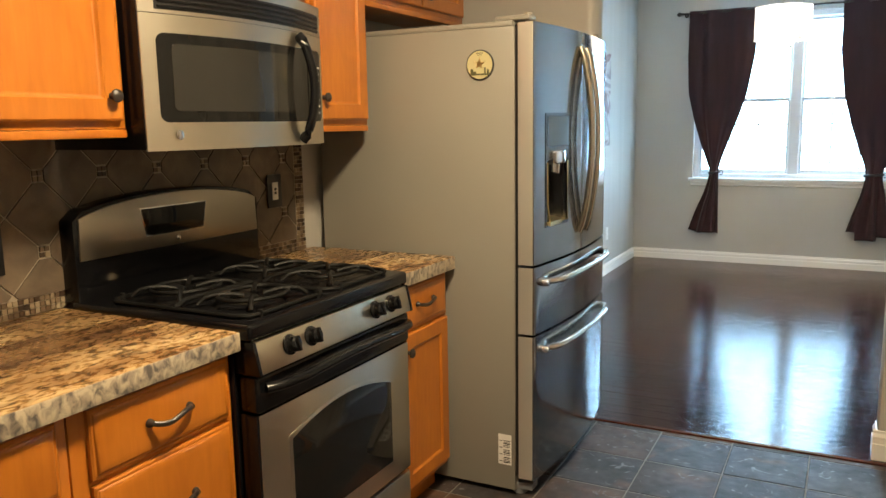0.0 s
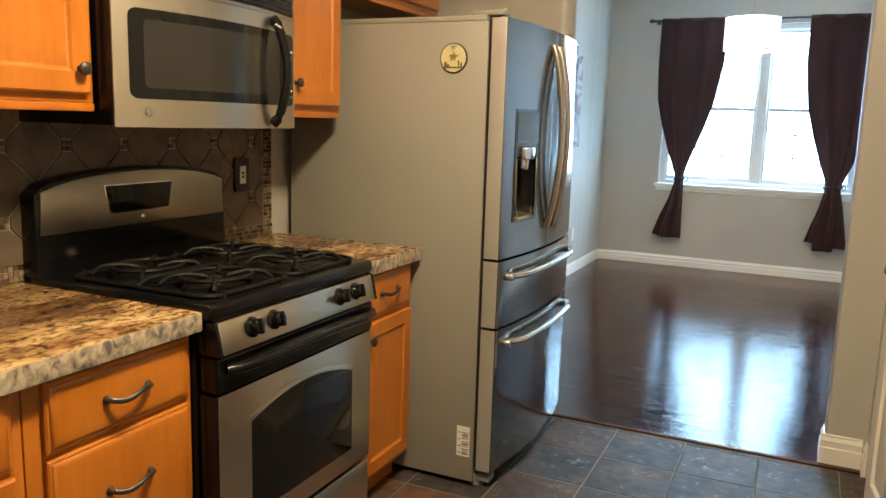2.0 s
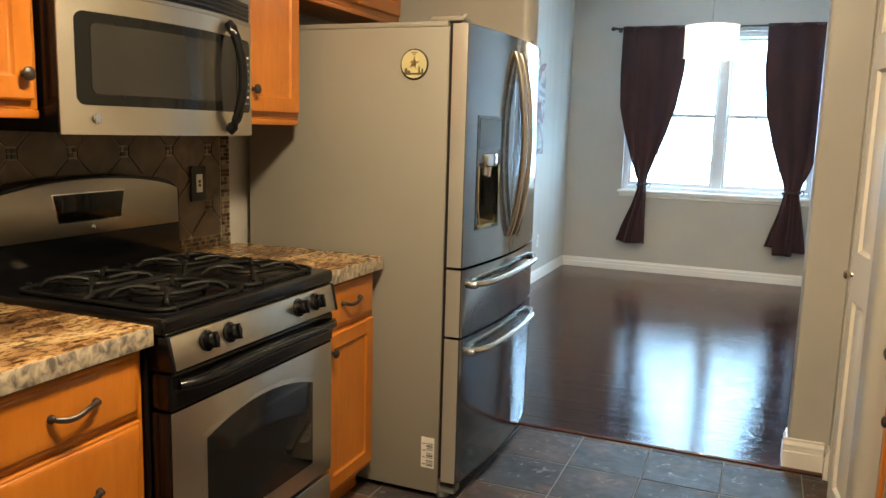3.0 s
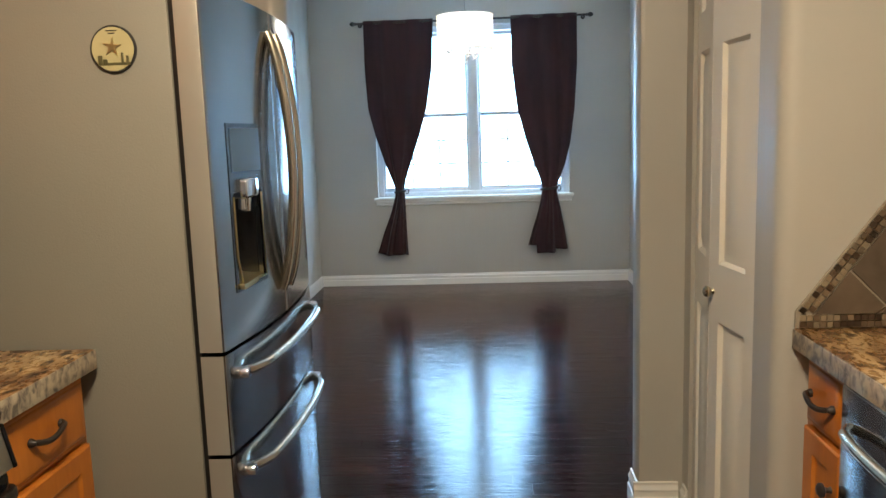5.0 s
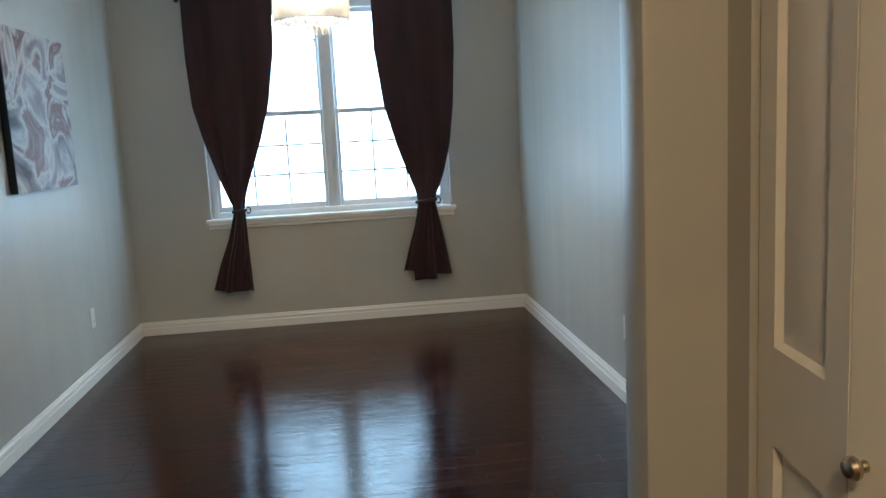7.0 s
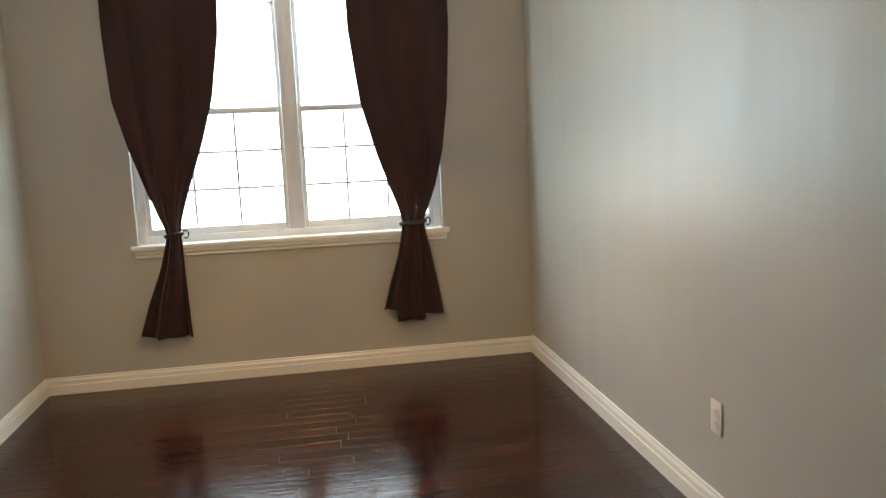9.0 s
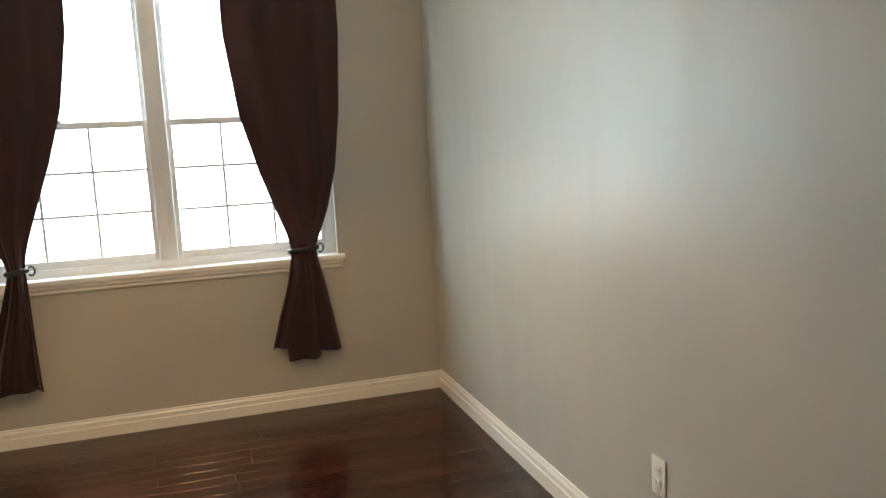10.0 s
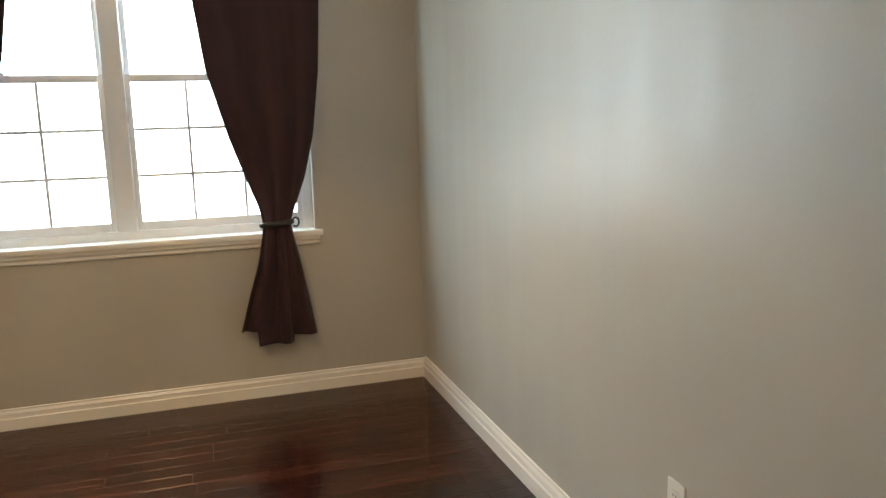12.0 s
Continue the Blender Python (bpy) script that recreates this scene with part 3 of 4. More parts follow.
# slanted control panel
cp = part("control_panel", prism([(-0.96, 0.806), (-0.885, 0.806), (-0.9035, 0.886), (-0.96, 0.886)], "y", R0 + 0.014, R1 - 0.014, 0.002), STEEL, rng, "slanted stainless control panel")
for a, b in ((R0 + 0.002, R0 + 0.0135), (R1 - 0.0135, R1 - 0.002)):
    part("end_cap", prism([(-0.962, 0.804), (-0.883, 0.804), (-0.902, 0.888), (-0.962, 0.888)], "y", a, b, 0.003), BLACK, cp, "black end cap")
slant = math.degrees(math.atan2(0.020, 0.086))
for y in (1.505, 1.595, 1.915, 2.005):
    n = lathe([(0.027, 0), (0.027, 0.004), (0.021, 0.008), (0.020, 0.026), (0.015, 0.030), (0.001, 0.0305)], (0, 0, 0), "X", 24)
    n = join(n, box(0.028, 0.036, -0.005, 0.005, -0.02, 0.02, 0.002))
    bmesh.ops.transform(n, matrix=pose(-0.8945, y, 0.852, 0, -slant, 0), verts=n.verts)
    part("control_knob", n, BLACK, cp, "black control knob")
od = part("oven_door", box(-0.962, -0.904, R0 + 0.006, R1 - 0.006, 0.262, 0.701, 0.006), BLACK, rng, "black-sided oven door")
part("door_skin", box(-0.9045, -0.902, R0 + 0.012, R1 - 0.012, 0.268, 0.698, 0.001), STEEL, od, "stainless door face")
part("door_top", box(-0.962, -0.898, R0 + 0.006, R1 - 0.006, 0.702, 0.800, 0.012, 3), BLACK, od, "glossy black upper door band")
hp = []
for i in range(25):
    u = i / 24
    hp.append((-0.892 + 0.038 * min(1, 6 * u, 6 * (1 - u)) ** 0.5, R0 + 0.03 + (R1 - R0 - 0.06) * u, 0.768 + 0.012 * math.sin(math.pi * u)))
part("handle", tube(hp, 0.017, 14, 0.8), BLACK, od, "long black oven handle")
arch = [(1.507, 0.33), (2.003, 0.33)] + [(2.003 - 0.496 * i / 14, 0.575 + 0.065 * math.sin(math.pi * (0.08 + 0.84 * i / 14)) ** 0.8) for i in range(15)]
rim_w = [(y + (0.012 if y > 1.755 else -0.012) * abs(y - 1.755) / 0.248, z + (0.011 if z > 0.45 else -0.011)) for y, z in arch]
part("window_rim", prism(rim_w, "x", -0.9028, -0.9005, 0.001), STEEL, od, "pale rim round the oven glass")
part("oven_window", prism(arch, "x", -0.9035, -0.899, 0.0015), GLASSB, od, "arched dark oven glass")
part("drawer", box(-0.962, -0.905, R0 + 0.006, R1 - 0.006, 0.075, 0.252, 0.008), STEEL, rng, "stainless storage drawer")
# backguard with an arched top
bg = [(R0 + 0.002, 0.928), (R1 - 0.002, 0.928)] + [(R1 - 0.002 - (R1 - R0 - 0.004) * i / 20, 1.157 + 0.062 * math.sin(math.pi * i / 20) ** 0.42) for i in range(21)]
guard = part("backguard", prism(bg, "x", XL + 0.030, XL + 0.090, 0.006), BLACK, rng, "black backguard with an arched top")
face = [(R0 + 0.014, 1.045), (R1 - 0.014, 1.045)] + [(R1 - 0.018 - (R1 - R0 - 0.036) * i / 20, 1.138 + 0.072 * math.sin(math.pi * (0.03 + 0.94 * i / 20)) ** 0.45) for i in range(21)]
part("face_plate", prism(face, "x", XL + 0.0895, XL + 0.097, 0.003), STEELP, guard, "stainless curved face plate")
part("clock_bezel", prism([(1.618, 1.0845), (1.856, 1.0845), (1.8725, 1.1715), (1.5995, 1.1715)], "x", XL + 0.0962, XL + 0.0988, 0.001), CHROME, guard, "thin bright clock surround")
part("clock", prism([(1.622, 1.088), (1.852, 1.088), (1.868, 1.168), (1.604, 1.168)], "x", XL + 0.0965, XL + 0.101, 0.002), GLASSB, guard, "black glass clock display")
part("badge", lathe([(0.008, 0), (0.008, 0.002), (0.001, 0.003)], (XL + 0.097, 1.745, 1.066), "X", 16), CHROME, guard)
for y in (1.58, 1.945):
    for x in (-1.375, -1.10):
        part("burner", join(lathe([(0.05, 0), (0.05, 0.006), (0.038, 0.012), (0.036, 0.012)], (x, y, 0.929), "Z", 24)), NICKEL, rng, "dull metal burner head")
        part("burner_cap", lathe([(0.034, 0.0), (0.034, 0.006), (0.028, 0.009), (0.001, 0.0095)], (x, y, 0.9412), "Z", 24), CAST, rng, "black burner cap")
        part("burner_ring", lathe([(0.062, 0), (0.062, 0.002), (0.054, 0.004), (0.052, 0.001)], (x, y, 0.930), "Z", 28), CAST, rng)


def grate(y0, y1, parent):
    x0, x1, z = XL + 0.165, -0.945, 0.954
    bits = []
    rad = 0.05
    ring = []
    for cx, cy, a0 in ((x1 - rad, y1 - rad, 0), (x0 + rad, y1 - rad, 90), (x0 + rad, y0 + rad, 180), (x1 - rad, y0 + rad, 270)):
        ring += [(cx + rad * math.cos(radians(a0 + k * 15)), cy + rad * math.sin(radians(a0 + k * 15)), 0.939) for k in range(7)]
    bits.append(tube(ring + ring[:1], 0.006, 8))
    ym = (y0 + y1) / 2
    xm_ = (x0 + x1) / 2
    bits.append(tube([(xm_, y0, 0.939), (xm_, y0 + 0.04, z), (xm_, y1 - 0.04, z), (xm_, y1, 0.939)], 0.007, 8))
    for cx in ((x0 + xm_) / 2, (x1 + xm_) / 2):
        for k in range(4):
            a = radians(90 * k + 45)
            c, s_ = math.cos(a), math.sin(a)
            reach = 0.165
            pts = [(cx + c * d * 0.78, ym + s_ * d, z + (0.010 * math.sin(math.pi * (d - 0.03) / (reach - 0.03)) if d < reach else 0) - (0.012 if d > 0.15 else 0)) for d in (0.03, 0.055, 0.08, 0.11, 0.14, reach)]
            bits.append(tube(pts, 0.0065, 8))
        circ = [(cx + 0.085 * math.cos(k * math.pi / 12), ym + 0.105 * math.sin(k * math.pi / 12), z + 0.004) for k in range(25)]
        bits.append(tube(circ, 0.006, 8))
    for fx, fy in ((x0, y0 + 0.05), (x0, y1 - 0.05), (x1, y0 + 0.05), (x1, y1 - 0.05)):
        bits.append(cyl((fx, fy, 0.927), (fx, fy, z - 0.004), 0.007, seg=8))
    return part("grate", join(*bits), CAST, parent, "black cast-iron burner grate")


grate(R0 + 0.035, 1.746, rng)
grate(1.758, R1 - 0.035, rng)
rng.matrix_basis = Matrix.Translation((-1.27, (R0 + R1) / 2, 0))

# ---- microwave ----
mw = thing("microwave", (-1.4, 1.765, 1.358), "stainless over-range microwave with a black glass door", "microwave")
M0, M1, MZ0, MZ1 = 1.392, 2.142, 1.347, 1.785

def bow(y, depth=0.066, base=-1.242):
    u = (y - M0) / (M1 - M0)
    return base + depth * (1 - (2 * u - 1) ** 2)


def bowed(y0, y1, z0, z1, off, thick, n=16, corner=0.0, f=bow):
    """A plate that follows the bowed front between y0 and y1, with rounded corners."""
    zlo, zhi = [], []
    ys = [y0 + (y1 - y0) * i / n for i in range(n + 1)]
    if corner:
        arc = [corner * (1 - math.cos(radians(a))) for a in range(0, 91, 15)]
        ys = sorted([y0 + e for e in arc] + [y1 - e for e in arc] + [y for y in ys if y0 + corner * 1.05 < y < y1 - corner * 1.05])
        n = len(ys) - 1
    for y in ys:
        d = min(y - y0, y1 - y)
        c = 0
        if corner and d < corner:
            c = corner - math.sqrt(max(0, corner ** 2 - (corner - d) ** 2))
        zlo.append((y, z0 + c))
        zhi.append((y, z1 - c))
    bm = bmesh.new()
    fr = [[bm.verts.new((f(y) + off, y, z)) for y, z in row] for row in (zlo, zhi)]
    bk = [[bm.verts.new((f(y) + off - thick, y, z)) for y, z in row] for row in (zlo, zhi)]
    for i in range(n):
        bm.faces.new((fr[0][i], fr[0][i + 1], fr[1][i + 1], fr[1][i]))
        bm.faces.new((bk[0][i], bk[1][i], bk[1][i + 1], bk[0][i + 1]))
        bm.faces.new((fr[0][i], bk[0][i], bk[0][i + 1], fr[0][i + 1]))
        bm.faces.new((fr[1][i], fr[1][i + 1], bk[1][i + 1], bk[1][i]))
    bm.faces.new((fr[0][0], fr[1][0], bk[1][0], bk[0][0]))
    bm.faces.new((fr[0][n], bk[0][n], bk[1][n], fr[1][n]))
    return bm


part("body", join(box(XL + 0.005, -1.246, M0 - 0.003, M1 + 0.003, MZ0 + 0.004, MZ1, 0.003), bowed(M0 + 0.004, M1 - 0.004, MZ0 + 0.006, MZ1 - 0.004, -0.0065, 0.006)), BLACK, mw, "black microwave casing")


front = part("door", bowed(M0, M1, MZ0, MZ1 - 0.096, 0, 0.006), STEEL, mw, "bowed stainless microwave front")
part("vent_frame", bowed(M0, M1, MZ1 - 0.094, MZ1, -0.001, 0.005), STEEL, mw)
vent = part("vent", bowed(M0 + 0.04, M1 - 0.025, MZ1 - 0.085, MZ1 - 0.028, 0.001, 0.004), DARKPL, mw, "black slotted vent grille")
for k in range(4):
    z = MZ1 - 0.081 + k * 0.0135
    part("slat", bowed(M0 + 0.045, M1 - 0.03, z, z + 0.006, 0.005, 0.004, 10), BLACK, vent)
part("window", bowed(M0 + 0.038, M1 - 0.02, MZ0 + 0.072, MZ0 + 0.296, 0.002, 0.004, 24, 0.022), GLASSB, front, "black glass window")
part("screen", bowed(M0 + 0.075, M1 - 0.225, MZ0 + 0.10, MZ0 + 0.27, 0.0032, 0.002, 16, 0.015), painted("window_mesh", (0.022, 0.021, 0.019), 0.10, 0.1, 0.0), front)
keypad = part("keypad", bowed(M1 - 0.125, M1 - 0.026, MZ0 + 0.080, MZ0 + 0.288, 0.0035, 0.004, 10, 0.012), GLASSB, mw, "black keypad with small pale keys")
for r in range(8):
    for c in range(3):
        y = M1 - 0.088 + c * 0.022
        z = MZ0 + 0.10 + r * 0.0205
        part("key", box(bow(y) + 0.0030, bow(y) + 0.0045, y - 0.005, y + 0.005, z - 0.003, z + 0.003), WHITEPL if (r + c) % 2 else GREYPL, keypad)
hpts = []
for i in range(21):
    u = i / 20
    a = math.sin(math.pi * u)
    hpts.append((bow(M1 - 0.185) + 0.004 + 0.042 * a ** 0.55, M1 - 0.185 + 0.018 * a, MZ0 + 0.014 + 0.316 * u))
part("handle", tube(hpts, 0.013, 12, 1.3), BLACK, front, "curved glossy black handle")
part("badge", lathe([(0.013, 0), (0.013, 0.002), (0.010, 0.003), (0.001, 0.003)], (bow(M0 + 0.085), M0 + 0.085, MZ0 + 0.04), "X", 20), CHROME, front, "small round metal badge")

# ---- refrigerator ----
F0, F1 = 2.557, 3.462
fr = thing("refrigerator", (-1.1, 3.01, 0), "stainless french-door refrigerator with grey sides and two drawers", "refrigerator")
part("body", box(-1.56, -0.722, F0, F1, 0.022, 1.735, 0.004), FSIDE, fr, "grey textured steel casing")
part("top_cover", box(-1.5, -0.73, F0 + 0.004, F1 - 0.004, 1.7355, 1.755, 0.004), FSIDE, fr)
for y in (F0 + 0.05, F1 - 0.05):
    part("hinge", join(box(-0.80, -0.672, y - 0.035, y + 0.035, 1.7555, 1.772, 0.005), cyl((-0.685, y, 1.738), (-0.685, y, 1.78), 0.013)), FSIDE, fr, "door hinge cover")
    part("foot", join(cyl((-0.72, y, 0), (-0.72, y, 0.04), 0.028, bevel=0.004), box(-0.78, -0.66, y - 0.03, y + 0.03, 0.022, 0.05, 0.006)), GREYPL, fr)


def fbow(y):
    u = (y - F0) / (F1 - F0)
    return -0.650 + 0.036 * (1 - (2 * u - 1) ** 2)


def fdoor(y0, y1, z0, z1, ends=True):
    n = 18
    ys = [y0 + (y1 - y0) * i / n for i in range(n + 1)]
    outline = [(fbow(y), y) for y in ys] + [(-0.708, y1), (-0.708, y0)]
    bm = prism(outline, "z", z0, z1)
    es = [e for e in bm.edges if abs(e.verts[0].co.x - e.verts[1].co.x) < 1e-6 and abs(e.verts[0].co.y - e.verts[1].co.y) < 1e-6 and e.verts[0].co.x > -0.7 and min(abs(e.verts[0].co.y - y0), abs(e.verts[0].co.y - y1)) < 1e-4]
    es = [e for e in es if ends is True or abs(e.verts[0].co.y - (ends or -9)) < 1e-4]
    if es:
        bmesh.ops.bevel(bm, geom=es, offset=0.007, segments=3, affect="EDGES", profile=0.5)
    return bm


YM = (F0 + F1) / 2
D0, D1, DZ0, DZ1 = 2.645, 2.850, 1.022, 1.437
H0, H1, HZ0, HZ1 = D0 + 0.014, D1 - 0.014, 1.036, 1.268      # dispenser recess
left = part("door", join(fdoor(F0 + 0.001, H0, 0.895, 1.745, F0 + 0.001), fdoor(H1, YM - 0.003, 0.895, 1.745, YM - 0.003), fdoor(H0, H1, 0.895, HZ0, None), fdoor(H0, H1, HZ1, 1.745, None)), STEELV, fr, "bowed stainless door with a dispenser")
right = part("door", fdoor(YM + 0.003, F1 - 0.001, 0.895, 1.745), STEELV, fr, "bowed stainless door")
mid = part("drawer", fdoor(F0 + 0.001, F1 - 0.001, 0.638, 0.885), STEELV, fr, "bowed stainless middle drawer")
low = part("drawer", fdoor(F0 + 0.001, F1 - 0.001, 0.075, 0.628), STEELV, fr, "bowed stainless bottom drawer")
for ob in (left, right, mid, low):
    ob.data.materials.append(DOOR_EDGE)
    for poly in ob.data.polygons:
        if abs(poly.normal.y) > 0.9 and min(abs(poly.center.y - F0 - 0.001), abs(poly.center.y - F1 + 0.001)) < 0.002:
            poly.material_index = 1
part("gasket", box(-0.722, -0.7075, F0 + 0.01, F1 - 0.01, 0.08, 1.74), DARKPL, fr)
for ob, side in ((left, -1), (right, 1)):
    pts = []
    for i in range(29):
        u = i / 28
        a = math.sin(math.pi * u)
        y = YM + side * 0.036
        pts.append((fbow(y) + 0.002 + 0.050 * a ** 0.7, y, 0.968 + 0.72 * u))
    part("handle", tube(pts, 0.0135, 14, 1.15), HANDLE, ob, "long bowed steel handle")
for ob, z in ((mid, 0.825), (low, 0.572)):
    pts = []
    for i in range(29):
        u = i / 28
        y = F0 + 0.075 + (F1 - F0 - 0.15) * u
        pts.append((fbow(y) + 0.002 + 0.036 * min(1, 9 * u, 9 * (1 - u)) ** 0.6, y, z))
    part("handle", tube(pts, 0.0125, 12), HANDLE, ob, "wide bowed steel drawer handle")
    for s_ in (F0 + 0.068, F1 - 0.068):
        part("handle_end", cyl((fbow(s_) - 0.002, s_, z), (fbow(s_) + 0.028, s_, z), 0.017, 0.014, bevel=0.003), CHROME, ob)
# dispenser
disp = part("dispenser", join(bowed(D0, D1, HZ1, DZ1, 0.002, 0.006, 10, 0.0, fbow), bowed(D0, H0, DZ0, HZ1, 0.002, 0.006, 2, 0.0, fbow), bowed(H1, D1, DZ0, HZ1, 0.002, 0.006, 2, 0.0, fbow), bowed(H0, H1, DZ0, HZ0, 0.002, 0.006, 8, 0.0, fbow)), STEELD, left, "grey water and ice dispenser surround")
part("display", bowed(D0 + 0.016, D1 - 0.012, 1.318, 1.425, 0.0045, 0.003, 8, 0.0, fbow), DISPLAY, disp)
xf = fbow((H0 + H1) / 2)
part("recess", join(box(-0.7065, -0.703, H0, H1, HZ0, HZ1), box(-0.703, xf - 0.012, H0 + 0.0005, H0 + 0.003, HZ0, HZ1), box(-0.703, xf - 0.012, H0 + 0.003, H1 - 0.003, HZ1 - 0.003, HZ1 - 0.0005)), GREYPL, disp, "grey dispenser recess")
part("recess_side", box(-0.703, xf - 0.010, H1 - 0.003, H1 - 0.0005, HZ0, HZ1 - 0.003), STEELD, disp, "grey metal recess wall")
part("paddle", prism([(-0.7025, 1.10), (-0.688, 1.085), (-0.684, 1.088), (-0.697, 1.225), (-0.7025, 1.225)], "y", H0 + 0.05, H1 - 0.05, 0.001), GREYPL, disp, "grey dispenser paddle")
part("nozzle", join(box(xf - 0.045, xf + 0.016, 2.70, 2.80, 1.250, 1.300, 0.008, 3), cyl((xf - 0.010, 2.728, 1.251), (xf - 0.010, 2.728, 1.222), 0.009), cyl((xf - 0.014, 2.772, 1.251), (xf - 0.014, 2.772, 1.214), 0.016, 0.012)), CHROME, disp, "chrome dispenser spout")
part("tray", prism([(-0.7025, HZ0 + 0.001), (xf + 0.005, HZ0 - 0.010), (xf + 0.005, HZ0 + 0.004), (-0.7025, HZ0 + 0.012)], "y", H0 + 0.0035, H1 - 0.0035, 0.001), BRASS, disp, "brass-toned drip tray")
part("recess_trim", tube([(fbow(H0) + 0.002, H0, HZ1 - 0.01), (fbow(H0) + 0.003, H0, HZ0 + 0.07), (fbow(H0 + 0.02) + 0.003, H0 + 0.022, HZ0 - 0.001), (fbow(H1) + 0.003, H1, HZ0 - 0.001), (fbow(H1) + 0.003, H1, HZ1 - 0.01)], 0.003, 8), BRASS, disp, "thin brass-toned recess trim")
part("badge", bowed(F1 - 0.09, F1 - 0.05, 1.66, 1.672, 0.002, 0.003, 3, 0.0, fbow), CHROME, right)
# magnet and label on the side
mag = thing("magnet", (-0.85, F0, 1.608), "round cream and black magnet with a gold star", "magnet")
part("disc", lathe([(0.062, 0), (0.062, 0.004), (0.060, 0.006), (0.001, 0.006)], (-0.85, F0 - 0.0005, 1.608), "-Y", 48), INK, mag, "black rim")
part("face", lathe([(0.0565, 0), (0.0565, 0.0012), (0.001, 0.0013)], (-0.85, F0 - 0.0065, 1.608), "-Y", 48), CREAM, mag, "cream enamel face")
star = [(-0.85 + (0.026 if k % 2 == 0 else 0.009) * math.sin(k * math.pi / 5 + 0.1), 1.613 + (0.026 if k % 2 == 0 else 0.009) * math.cos(k * math.pi / 5 + 0.1)) for k in range(10)]
part("star", prism(star, "y", F0 - 0.0105, F0 - 0.0078), BRASS, mag, "gold star")
for cx, w, h in ((-0.885, 0.012, 0.026), (-0.872, 0.012, 0.016), (-0.825, 0.006, 0.032), (-0.812, 0.007, 0.024)):
    part("silhouette", box(cx - w / 2, cx + w / 2, F0 - 0.0092, F0 - 0.0078, 1.566, 1.566 + h, 0.002), OLIVE, mag)
part("silhouette", box(-0.892, -0.805, F0 - 0.0090, F0 - 0.0078, 1.566, 1.573), OLIVE, mag)
for w, z in ((0.03, 1.655), (0.018, 1.648)):
    part("text_bar", box(-0.85 - w / 2, -0.85 + w / 2, F0 - 0.0088, F0 - 0.0078, z - 0.0012, z + 0.0012), DARKPL, mag)
mag.scale = (0.86, 1.0, 0.86)
tag = thing("barcode_label", (-0.765, F0, 0.215), "white barcode sticker on the fridge side", "sticker")
part("paper", box(-0.797, -0.735, F0 - 0.0015, F0 - 0.0003, 0.148, 0.268), PAPER, tag)
for k in range(15):
    if k not in (4, 9):
        part("bar", box(-0.772, -0.741, F0 - 0.0022, F0 - 0.0016, 0.156 + k * 0.0062, 0.156 + k * 0.0062 + (0.0022 if k % 3 else 0.0038)), INK, tag)
for k in range(4):
    part("text_bar", box(-0.791, -0.777, F0 - 0.0022, F0 - 0.0016, 0.160 + k * 0.027, 0.163 + k * 0.027), INK, tag)

tag.matrix_basis = Matrix.Translation((-0.762, F0, 0.187)) @ Matrix.Diagonal((0.86, 1, 1, 1))

# ---- switch on the backsplash ----
def plate(name, at, way, w, h, frame_mat, label, category, toggle):
    x, y, z = at
    p = thing(name, at, label, category)
    a, b = sorted((x, x + way * 0.006))
    part("plate", box(a, b, y - w / 2, y + w / 2, z - h / 2, z + h / 2, 0.0025), frame_mat, p)
    a, b = sorted((x + way * 0.0062, x + way * 0.0085))
    if toggle:
        part("insert", box(a, b, y - 0.0165, y + 0.0165, z - 0.033, z + 0.033, 0.001), WHITEPL, p)
        a, b = sorted((x + way * 0.0086, x + way * 0.0092))
        for dz in (-0.007, 0.007):
            part("button", box(a, b, y - 0.006, y + 0.006, z + dz - 0.005, z + dz + 0.005), DARKPL, p)
    else:
        for dz in (-0.02, 0.02):
            sock = part("socket", box(a, b, y - 0.017, y + 0.017, z + dz - 0.0145, z + dz + 0.0145, 0.001), WHITEPL, p)
            c, d = sorted((x + way * 0.0082, x + way * 0.0089))
            for dy in (-0.006, 0.006):
                part("slot", box(c, d, y + dy - 0.0012, y + dy + 0.0012, z + dz - 0.002, z + dz + 0.006), DARKPL, sock)
    return p


plate("outlet", (XL + 0.0185, 2.285, 1.165), 1, 0.08, 0.125, DARKPL, "white outlet in a dark bronze cover plate on the backsplash", "outlet", True)
plate("outlet", (XL + 0.0185, 1.165, 1.10), 1, 0.08, 0.125, DARKPL, "outlet with a dark cover plate on the backsplash", "outlet", True)
plate("outlet", (XR, 5.735, 0.386), -1, 0.072, 0.118, WHITEPL, "white wall outlet above the baseboard", "outlet", False)
plate("outlet", (XL, 6.98, 0.38), 1, 0.072, 0.118, WHITEPL, "white wall outlet above the baseboard", "outlet", False)

